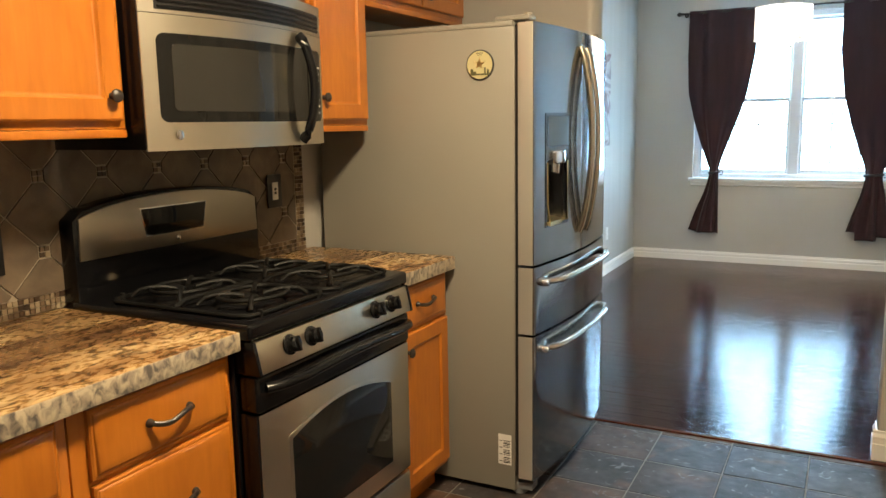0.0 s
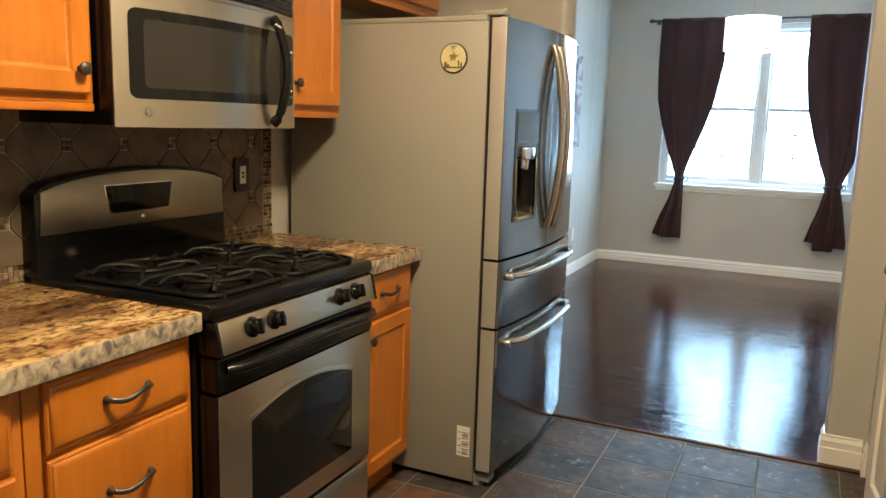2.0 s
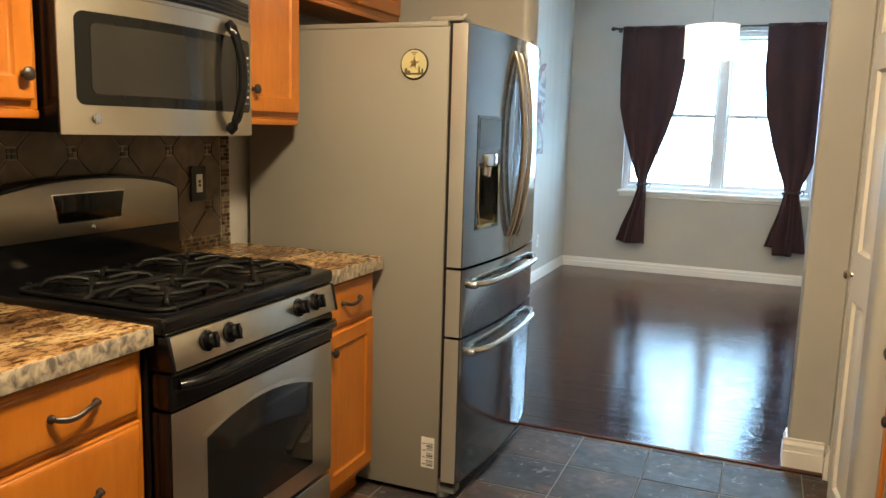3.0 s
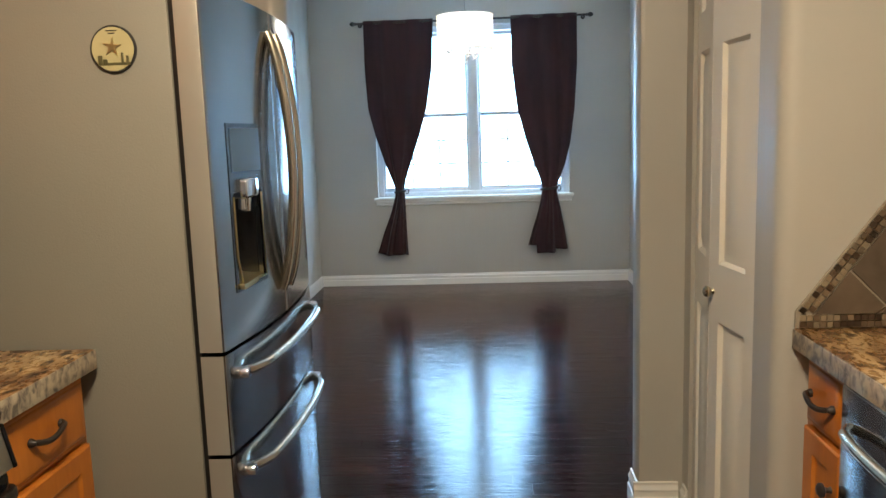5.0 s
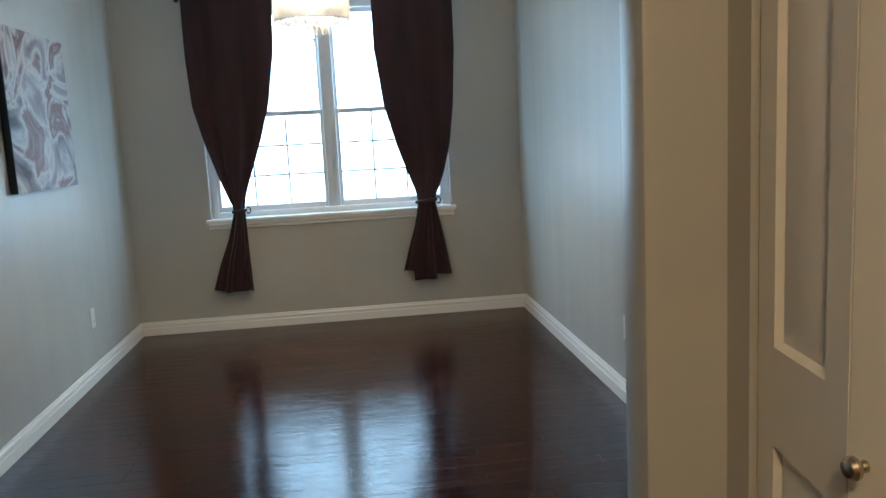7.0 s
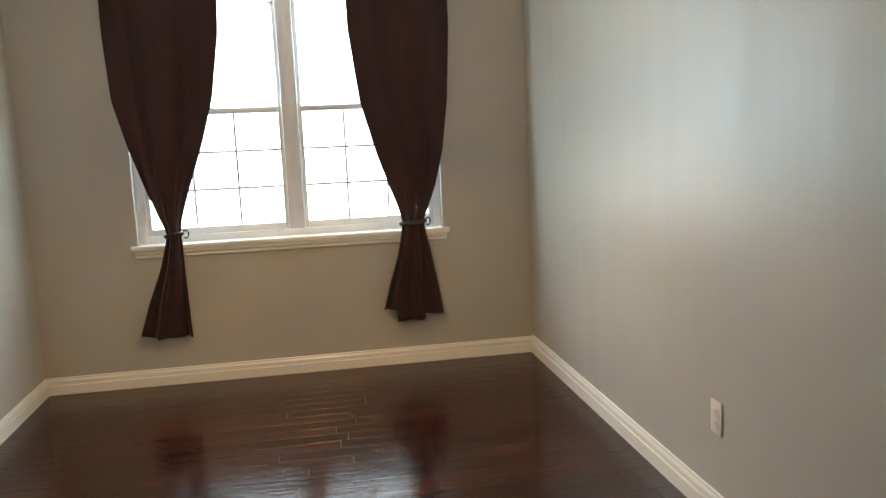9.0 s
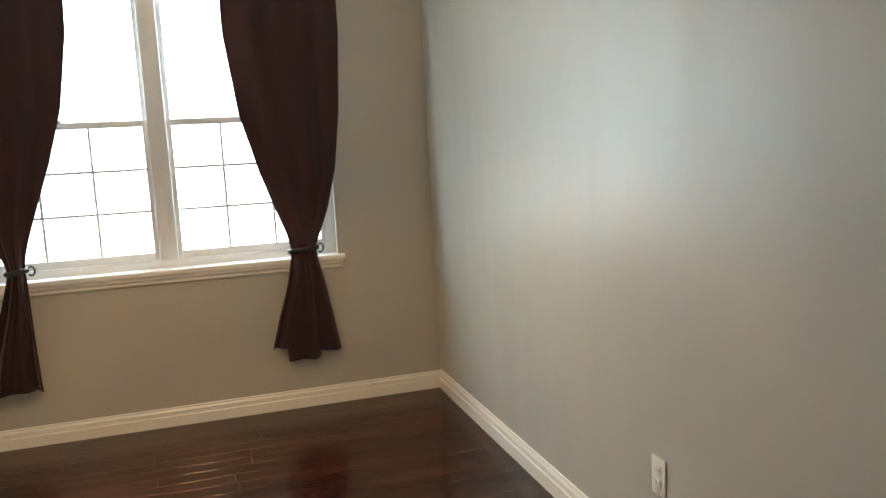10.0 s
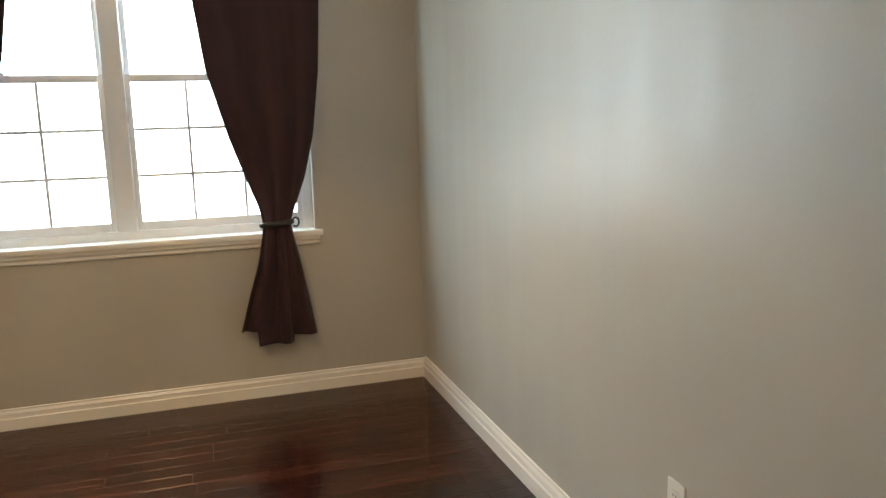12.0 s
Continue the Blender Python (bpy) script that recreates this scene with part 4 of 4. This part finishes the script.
# ---- pantry bifold door ----
def leaf(p, q, name, parent):
    """A six-panel style bifold leaf from p to q in the plan."""
    p, q = Vector(p), Vector(q)
    w, t, zb, zt = (q - p).length, 0.034, 0.02, PZ - 0.015
    st = 0.064
    panels = [(0.13, 0.83), (1.00, 1.62), (1.74, zt - 0.09)]
    bm = box(0, w, 0.013, t, zb, zt)
    bm = join(bm, box(0, st, 0, 0.013, zb, zt), box(w - st, w, 0, 0.013, zb, zt))
    edges = [zb] + [v for pr in panels for v in pr] + [zt]
    for a, b in zip(edges[::2], edges[1::2]):
        bm = join(bm, box(st, w - st, 0, 0.013, a, b))
    for a, b in panels:
        loops = []
        for e, d in ((0, 0), (0.010, 0.0115), (0.018, 0.012), (0.044, 0.003)):
            loops.append([bm.verts.new(v) for v in ((st + e, d, a + e), (w - st - e, d, a + e), (w - st - e, d, b - e), (st + e, d, b - e))])
        for l0, l1 in zip(loops, loops[1:]):
            for i in range(4):
                bm.faces.new((l0[i], l0[(i + 1) % 4], l1[(i + 1) % 4], l1[i]))
        bm.faces.new(loops[-1])
    d = (q - p).normalized()
    m = Matrix(((d.x, -d.y, 0, p.x), (d.y, d.x, 0, p.y), (0, 0, 1, 0), (0, 0, 0, 1)))
    bmesh.ops.transform(bm, matrix=m, verts=bm.verts)
    return part(name, bm, DOORW, parent)


bif = thing("door_1", (0.7, 3.09, 0), "cream painted bifold pantry door, slightly folded open", "door", kind="structure")
A, B, C = (0.672, 3.392), (0.635, 3.094), (0.669, 2.794)
l2 = leaf(A, B, "leaf", bif)
l1 = leaf((0.6345, 3.089), C, "leaf", bif)
kn = lathe([(0.009, 0), (0.008, 0.004), (0.006, 0.008), (0.012, 0.012), (0.0165, 0.018), (0.0165, 0.023), (0.012, 0.029), (0.001, 0.032)], (0, 0, 0), "-X", 24)
bmesh.ops.transform(kn, matrix=pose(0.6388, 3.060, 0.915, 0, 0, 6.6), verts=kn.verts)
part("door_knob", kn, NICKEL, l1, "round satin nickel knob")
setting("trim", join(box(PX + 0.09, PX + 0.109, PD0 + 0.001, PD0 + 0.008, 0, PZ)), WHITE, "door stop strip", "trim")

# ---- dining: curtains, rod, chandelier, canvas ----
rod = thing("curtain_rod", (-0.13, 7.932, 2.40), "dark bronze curtain rod with turned finials", "curtain rod")
part("rod", tube([(-1.15, 7.932, 2.405), (0.89, 7.932, 2.405)], 0.0095, 14), BRONZE, rod)
for x, ax in ((-1.15, -1), (0.89, 1)):
    part("finial", lathe([(0.0095, 0), (0.016, 0.003), (0.016, 0.010), (0.009, 0.014), (0.014, 0.022), (0.021, 0.034), (0.019, 0.048), (0.009, 0.060), (0.001, 0.064)], (x, 7.932, 2.405), "X" if ax > 0 else "-X", 20), BRONZE, rod)
for x in (-1.13, 0.87):
    part("bracket", join(cyl((x, 7.932, 2.395), (x, 8.0, 2.395), 0.006, seg=10), lathe([(0.02, 0), (0.02, 0.004), (0.012, 0.008)], (x, 7.9995, 2.395), "-Y", 16)), BRONZE, rod)


def curtain(rows, folds, phase, hem, label, tie_z, hook):
    cur = thing("curtain", ((rows[0][1] + rows[0][2]) / 2, 7.938, rows[-1][0]), label, "curtain", "curtains at the window")
    nu, nv = 90, 70
    zs = [r[0] for r in rows][::-1]
    bm = bmesh.new()
    grid = []
    for j in range(nv + 1):
        z = rows[0][0] + (rows[-1][0] - rows[0][0]) * j / nv
        x0 = float(np.interp(z, zs, [r[1] for r in rows][::-1]))
        x1 = float(np.interp(z, zs, [r[2] for r in rows][::-1]))
        near = math.exp(-((z - tie_z) / 0.16) ** 2)
        line = []
        for i in range(nu + 1):
            u = i / nu
            w = u + 0.025 * math.sin(2 * math.pi * (folds * 0.5 * u + phase)) * (1 - near)
            s = math.sin(2 * math.pi * (folds * u + phase) + 0.5 * math.sin(3.1 * z + phase)) + 0.3 * math.sin(2 * math.pi * (folds * 1.7 * u + 0.3) + 1.2 * z)
            amp = 0.014 if z > tie_z else 0.020
            amp = amp * (1 - 0.45 * near)
            round_ = 0.028 * near * (1 - (2 * u - 1) ** 2)
            dz = hem(u) * max(0.0, 1 - (z - rows[-1][0]) / 0.5) ** 1.5
            line.append(bm.verts.new((x0 + (x1 - x0) * w, 7.938 - 0.012 - amp * s * 0.8 - round_, z + dz)))
        grid.append(line)
    for a, b in zip(grid, grid[1:]):
        for i in range(nu):
            bm.faces.new((a[i], a[i + 1], b[i + 1], b[i]))
    cl = part("cloth", bm, CLOTH, cur)
    so = cl.modifiers.new("thickness", "SOLIDIFY")
    so.thickness = 0.003
    xa, xb = (float(np.interp(tie_z, zs, [r[k] for r in rows][::-1])) for k in (1, 2))
    xm_, rx = (xa + xb) / 2, (xb - xa) / 2 + 0.008
    band = [(xm_ + rx * math.cos(a * math.pi / 16), 7.922 + 0.036 * math.sin(a * math.pi / 16), tie_z + 0.006 * math.cos(a * math.pi / 16)) for a in range(33)]
    part("tieback", tube(band, 0.010, 10, 1.3), DARKPL, cur, "black tieback band")
    hx = xb + 0.012
    loop = [(hx + 0.012 + 0.016 * math.cos(a * math.pi / 8), 7.93, tie_z + 0.022 * math.sin(a * math.pi / 8)) for a in range(-6, 7)]
    part("tieback_hook", tube(loop, 0.0045, 8), DARKPL, cur)
    return cur


curtain([(2.425, -1.098, -0.452), (2.0, -1.102, -0.476), (1.65, -1.086, -0.535), (1.4, -1.025, -0.612), (1.15, -0.945, -0.705), (1.0, -0.888, -0.758), (0.91, -0.852, -0.778), (0.86, -0.858, -0.774), (0.7, -0.905, -0.768), (0.5, -0.982, -0.762), (0.285, -1.046, -0.754)],
        3, 0.1, lambda u: 0.045 * (1 - u) - 0.015 * math.sin(5 * u), "burgundy cloth curtain tied back beside the window", 0.895, 1)
curtain([(2.425, 0.221, 0.814), (2.0, 0.222, 0.812), (1.6, 0.268, 0.786), (1.3, 0.348, 0.745), (1.1, 0.416, 0.692), (0.98, 0.462, 0.645), (0.90, 0.482, 0.612), (0.85, 0.480, 0.616), (0.7, 0.45, 0.648), (0.5, 0.395, 0.682), (0.28, 0.346, 0.714)],
        3, 0.45, lambda u: 0.085 if u < 0.24 else (0.01 if u < 0.68 else 0.045), "burgundy cloth curtain tied back at the window's edge", 0.885, 1)

CX, CY, CT = -0.14, 6.27, 2.195
ch = thing("chandelier", (CX, CY, CT), "lit crystal chandelier in a sheer white drum shade", "chandelier")
bm = bmesh.new()
rim = 40
for z in (CT, CT - 0.23):
    for k in range(rim):
        bm.verts.new((CX + 0.192 * math.cos(2 * math.pi * k / rim), CY + 0.192 * math.sin(2 * math.pi * k / rim), z))
bm.verts.ensure_lookup_table()
for k in range(rim):
    bm.faces.new((bm.verts[k], bm.verts[(k + 1) % rim], bm.verts[rim + (k + 1) % rim], bm.verts[rim + k]))
sh = part("shade", bm, SHEER, ch, "sheer white drum shade")
sh.modifiers.new("thickness", "SOLIDIFY").thickness = 0.002
for z in (CT, CT - 0.23):
    part("rim", tube([(CX + 0.193 * math.cos(k * math.pi / 20), CY + 0.193 * math.sin(k * math.pi / 20), z) for k in range(41)], 0.003, 8), WHITE, ch)
part("cable", cyl((CX, CY, CT - 0.02), (CX, CY, ZC - 0.03), 0.003, seg=8), CHROME, ch)
part("canopy", lathe([(0.06, 0), (0.058, 0.012), (0.02, 0.028), (0.001, 0.029)], (CX, CY, ZC - 0.029), "Z"), CHROME, ch)
part("spider", join(*[tube([(CX, CY, CT - 0.01), (CX + 0.191 * math.cos(a), CY + 0.191 * math.sin(a), CT - 0.002)], 0.004, 8) for a in (0.3, 2.4, 4.5)]), NICKEL, ch)
for k in range(4):
    a = k * math.pi / 2 + 0.4
    part("bulb", lathe([(0.01, 0), (0.018, 0.015), (0.022, 0.035), (0.014, 0.06), (0.001, 0.07)], (CX + 0.09 * math.cos(a), CY + 0.09 * math.sin(a), CT - 0.13), "Z", 16), CRYSTAL_LIT, ch, "glowing bulb")
drop_me = None
for ring, n, z in ((0.17, 18, CT - 0.19), (0.12, 14, CT - 0.235), (0.07, 9, CT - 0.275), (0.0, 1, CT - 0.31)):
    for k in range(n):
        a = 2 * math.pi * k / n
        at = (CX + ring * math.cos(a), CY + ring * math.sin(a), z)
        if drop_me is None:
            drop_me = part("crystal", lathe([(0.001, -0.022), (0.011, -0.004), (0.011, 0.004), (0.001, 0.022)], (0, 0, 0), "Z", 6), CRYSTAL, ch, smooth=False)
            drop_me.location = at
        else:
            o = drop_me.copy()
            scene.collection.objects.link(o)
            o.location = at

cv = thing("canvas_art", (XL, 6.55, 1.58), "abstract mauve and grey canvas print on the wall", "picture")
part("canvas", box(XL + 0.001, XL + 0.038, 6.08, 6.90, 1.19, 1.985, 0.003), ART, cv)
part("side", box(XL + 0.001, XL + 0.036, 6.074, 6.0795, 1.192, 1.983), DARKPL, cv, "dark canvas edge")

# ---- kitchen ceiling light ----
kl = thing("ceiling_light", (-0.14, 1.27, ZC), "hanging kitchen ceiling light with a warm glowing diffuser", "ceiling light")
part("base", lathe([(0.17, 0), (0.17, 0.02), (0.16, 0.028), (0.012, 0.03), (0.012, ZC - 2.56), (0.06, ZC - 2.555), (0.06, ZC - 2.531)], (-0.14, 1.27, 2.53), "Z", 36), NICKEL, kl)
part("diffuser", lathe([(0.001, -0.07), (0.08, -0.062), (0.13, -0.04), (0.155, -0.01), (0.155, 0.0)], (-0.14, 1.27, 2.529), "Z", 36), BULB, kl, "warm glowing glass bowl")

# ---- backsplash ----
BX = XL + 0.009
spl = setting("backsplash", join(box(XL + 0.0005, BX, -0.3, 2.475, 0.9155, 1.403)), GROUT, "tumbled stone backsplash set diagonally with mosaic dots", "backsplash")
DI = 0.205
OY, OZ = 1.328, 1.285


def clip_poly(poly, lo, hi, ax):
    for sign, lim in ((1, lo), (-1, -hi)):
        out = []
        for i in range(len(poly)):
            p, q = poly[i], poly[(i + 1) % len(poly)]
            a, b = sign * p[ax] - lim, sign * q[ax] - lim
            if a >= 0:
                out.append(p)
            if (a >= 0) != (b >= 0):
                t = a / (a - b)
                out.append((p[0] + (q[0] - p[0]) * t, p[1] + (q[1] - p[1]) * t))
        poly = out
        if len(poly) < 3:
            return []
    return poly


h = DI / 2
for i in range(-18, 14):
    for j in range(-6, 6):
        if (i + j) % 2 == 0:
            continue
        cy_, cz_ = OY + i * h, OZ + j * h
        g = h - 0.004
        c_ = 0.0155
        dot_y = i % 2 == 0
        if dot_y:
            poly = [(cy_ - g, cz_), (cy_ - c_, cz_ - g + c_), (cy_ + c_, cz_ - g + c_), (cy_ + g, cz_), (cy_ + c_, cz_ + g - c_), (cy_ - c_, cz_ + g - c_)]
        else:
            poly = [(cy_ - g + c_, cz_ - c_), (cy_, cz_ - g), (cy_ + g - c_, cz_ - c_), (cy_ + g - c_, cz_ + c_), (cy_, cz_ + g), (cy_ - g + c_, cz_ + c_)]
        poly = clip_poly(clip_poly(poly, -0.29, 2.418, 0), 0.965, 1.40, 1)
        if len(poly) >= 3 and max(p[0] for p in poly) - min(p[0] for p in poly) > 0.012 and max(p[1] for p in poly) - min(p[1] for p in poly) > 0.012:
            part("tile", prism(poly, "x", BX - 0.002, BX + 0.0045, 0), STONE, spl, smooth=False)
bits = bmesh.new()


def chip(bm, y, z, s, x0=BX - 0.002, x1=BX + 0.0045):
    vs = [bm.verts.new(v) for v in ((x1, y - s, z - s), (x1, y + s, z - s), (x1, y + s, z + s), (x1, y - s, z + s), (x0, y - s, z - s), (x0, y + s, z - s), (x0, y + s, z + s), (x0, y - s, z + s))]
    for f in ((0, 1, 2, 3), (0, 4, 5, 1), (1, 5, 6, 2), (2, 6, 7, 3), (3, 7, 4, 0)):
        bm.faces.new([vs[k] for k in f])


for i in range(-18, 14):
    for j in range(-6, 6):
        if i % 2 == 0 and j % 2 == 0 and 0.99 < OZ + j * h < 1.39 and -0.27 < OY + i * h < 2.40:
            for a in (-1, 1):
                for b in (-1, 1):
                    chip(bits, OY + i * h + a * 0.0078, OZ + j * h + b * 0.0078, 0.0064)
y = -0.29
while y < 2.47:
    for k in range(3):
        chip(bits, y, 0.925 + k * 0.0155, 0.0067)
    y += 0.0155
z = 0.972
while z < 1.40:
    for k in range(3):
        chip(bits, 2.434 + k * 0.0155, z, 0.0067)
    z += 0.0155
tagged(part("mosaic", bits, MOSAIC, spl, "small brown and cream mosaic pieces", smooth=False), kind="stuff")

# diagonal side splash on the pantry wall
sy = PY0 - 0.009
sd = setting("side_splash", prism([(0.70, 0.9155), (XR - 0.001, 0.9155), (XR - 0.001, 1.403), (1.04, 1.403), (0.70, 0.955)], "y", sy, PY0 - 0.0005), GROUT, "stone side splash with a diagonal mosaic edge", "backsplash")
slope = (1.403 - 0.955) / 0.34
for i in range(0, 8):
    for j in range(-4, 4):
        if (i + j) % 2 == 0:
            continue
        cx_, cz_ = 0.80 + i * h, 1.07 + j * h
        g = h - 0.004
        poly = [(cx_ - g, cz_), (cx_, cz_ - g), (cx_ + g, cz_), (cx_, cz_ + g)]
        poly = clip_poly(clip_poly(poly, 0.70, XR - 0.003, 0), 0.950, 1.40, 1)
        sheared = [(p[0], p[1] - slope * p[0]) for p in poly]
        top = 0.955 - slope * 0.70 - 0.062
        sheared = clip_poly(sheared, -99, top, 1) if len(sheared) >= 3 else []
        poly = [(p[0], p[1] + slope * p[0]) for p in sheared]
        if len(poly) >= 3:
            part("tile", prism(poly, "y", sy - 0.0045, sy + 0.002, 0), STONE, sd, smooth=False)
bits = bmesh.new()


def chip_y(bm, x, z, s, turn):
    c, n = math.cos(turn) * s, math.sin(turn) * s
    q = [(x - c + n, z - n - c), (x + c + n, z + n - c), (x + c - n, z + n + c), (x - c - n, z - n + c)]
    a = [bm.verts.new((u, sy - 0.0045, v)) for u, v in q]
    b = [bm.verts.new((u, sy + 0.002, v)) for u, v in q]
    bm.faces.new(a)
    for k in range(4):
        bm.faces.new((a[k], b[k], b[(k + 1) % 4], a[(k + 1) % 4]))


x = 0.715
while x < XR - 0.01:
    for k in range(2):
        if 0.925 + k * 0.0155 < 0.945 + (x - 0.70) * slope:
            chip_y(bits, x, 0.925 + k * 0.0155, 0.0067, 0)
    x += 0.0155
ang = math.atan(slope)
n = int(math.hypot(0.34, 0.448) / 0.0155)
for i in range(n):
    for k in range(2):
        d, o = 0.012 + i * 0.0155, 0.009 + k * 0.0155
        xx, zz = 0.70 + d * math.cos(ang) + o * math.sin(ang), 0.955 + d * math.sin(ang) - o * math.cos(ang)
        if zz > 0.955 and zz < 1.395:
            chip_y(bits, xx, zz, 0.0067, ang)
tagged(part("mosaic", bits, MOSAIC, sd, "small brown and cream mosaic pieces", smooth=False), kind="stuff")

# ---- floors ----
kf = setting("floor_kitchen", box(XL, XR, YS, YT, -0.06, -0.0009), DGROUT, "dark slate tile kitchen floor", "floor")
TS = 0.305
made = {}
rnd = random.Random(4)
for i in range(-6, 6):
    for j in range(0, 18):
        x0, x1 = max(-0.045 + i * TS, XL), min(-0.045 + (i + 1) * TS, XR)
        y1 = min(3.388 - (j - 1) * TS, YT - 0.012)
        y0 = max(3.388 - j * TS, YS)
        if x1 - x0 < 0.03 or y1 - y0 < 0.03:
            continue
        key = (round(x1 - x0, 3), round(y1 - y0, 3))
        if key not in made:
            w, l = (x1 - x0) / 2 - 0.0022, (y1 - y0) / 2 - 0.0022
            bm = bmesh.new()
            lo = [bm.verts.new((a * w, b * l, -0.006)) for a, b in ((-1, -1), (1, -1), (1, 1), (-1, 1))]
            md = [bm.verts.new((a * w, b * l, -0.0015)) for a, b in ((-1, -1), (1, -1), (1, 1), (-1, 1))]
            hi = [bm.verts.new((a * (w - 0.003), b * (l - 0.003), 0)) for a, b in ((-1, -1), (1, -1), (1, 1), (-1, 1))]
            for p, q in ((lo, md), (md, hi)):
                for k in range(4):
                    bm.faces.new((p[k], p[(k + 1) % 4], q[(k + 1) % 4], q[k]))
            bm.faces.new(hi)
            ob = part("tile", bm, SLATE, kf, smooth=False)
            made[key] = ob.data
        else:
            ob = new("tile", made[key])
            ob.parent = kf
        ob.location = ((x0 + x1) / 2, (y0 + y1) / 2, rnd.uniform(0.0002, 0.0010))
        ob.rotation_euler = (rnd.uniform(-0.002, 0.002), rnd.uniform(-0.002, 0.002), 0)
setting("threshold", prism([(YT - 0.012, -0.002), (YT - 0.010, 0.006), (YT + 0.004, 0.010), (YT + 0.022, 0.0075), (YT + 0.022, -0.002)], "x", -0.73, 0.66), WOOD, "dark wood transition strip between tile and planks", "threshold")
df = setting("floor_dining", box(XL, XR, YT, YW, -0.06, -0.0005), DARKPL, "glossy dark cherry plank floor", "floor")
PWD = 0.0915
y0 = YT + 0.022
while y0 < YW - 0.004:
    y1 = min(y0 + PWD, YW)
    x = XL - rnd.uniform(0, 0.8)
    while x < XR:
        ln = rnd.choice((0.75, 0.9, 1.05, 1.2))
        a, b = max(x, XL), min(x + ln, XR)
        x += ln
        if b - a < 0.02:
            continue
        w, l = (b - a) / 2 - 0.0005, (y1 - y0) / 2 - 0.0005
        bm = bmesh.new()
        lo = [bm.verts.new((p * w, q * l, 0)) for p, q in ((-1, -1), (1, -1), (1, 1), (-1, 1))]
        md = [bm.verts.new((p * w, q * l, 0.0062)) for p, q in ((-1, -1), (1, -1), (1, 1), (-1, 1))]
        hi = [bm.verts.new((p * (w - 0.0007), q * (l - 0.0007), 0.0069)) for p, q in ((-1, -1), (1, -1), (1, 1), (-1, 1))]
        for p, q in ((lo, md), (md, hi)):
            for k in range(4):
                bm.faces.new((p[k], p[(k + 1) % 4], q[(k + 1) % 4], q[k]))
        bm.faces.new(hi)
        ob = part("plank", bm, WOOD, df, smooth=False)
        ob.location = ((a + b) / 2, (y0 + y1) / 2, -0.0006)
        ob.rotation_euler = (rnd.uniform(-0.0035, 0.0035), rnd.uniform(-0.0004, 0.0004), 0)
    y0 = y1
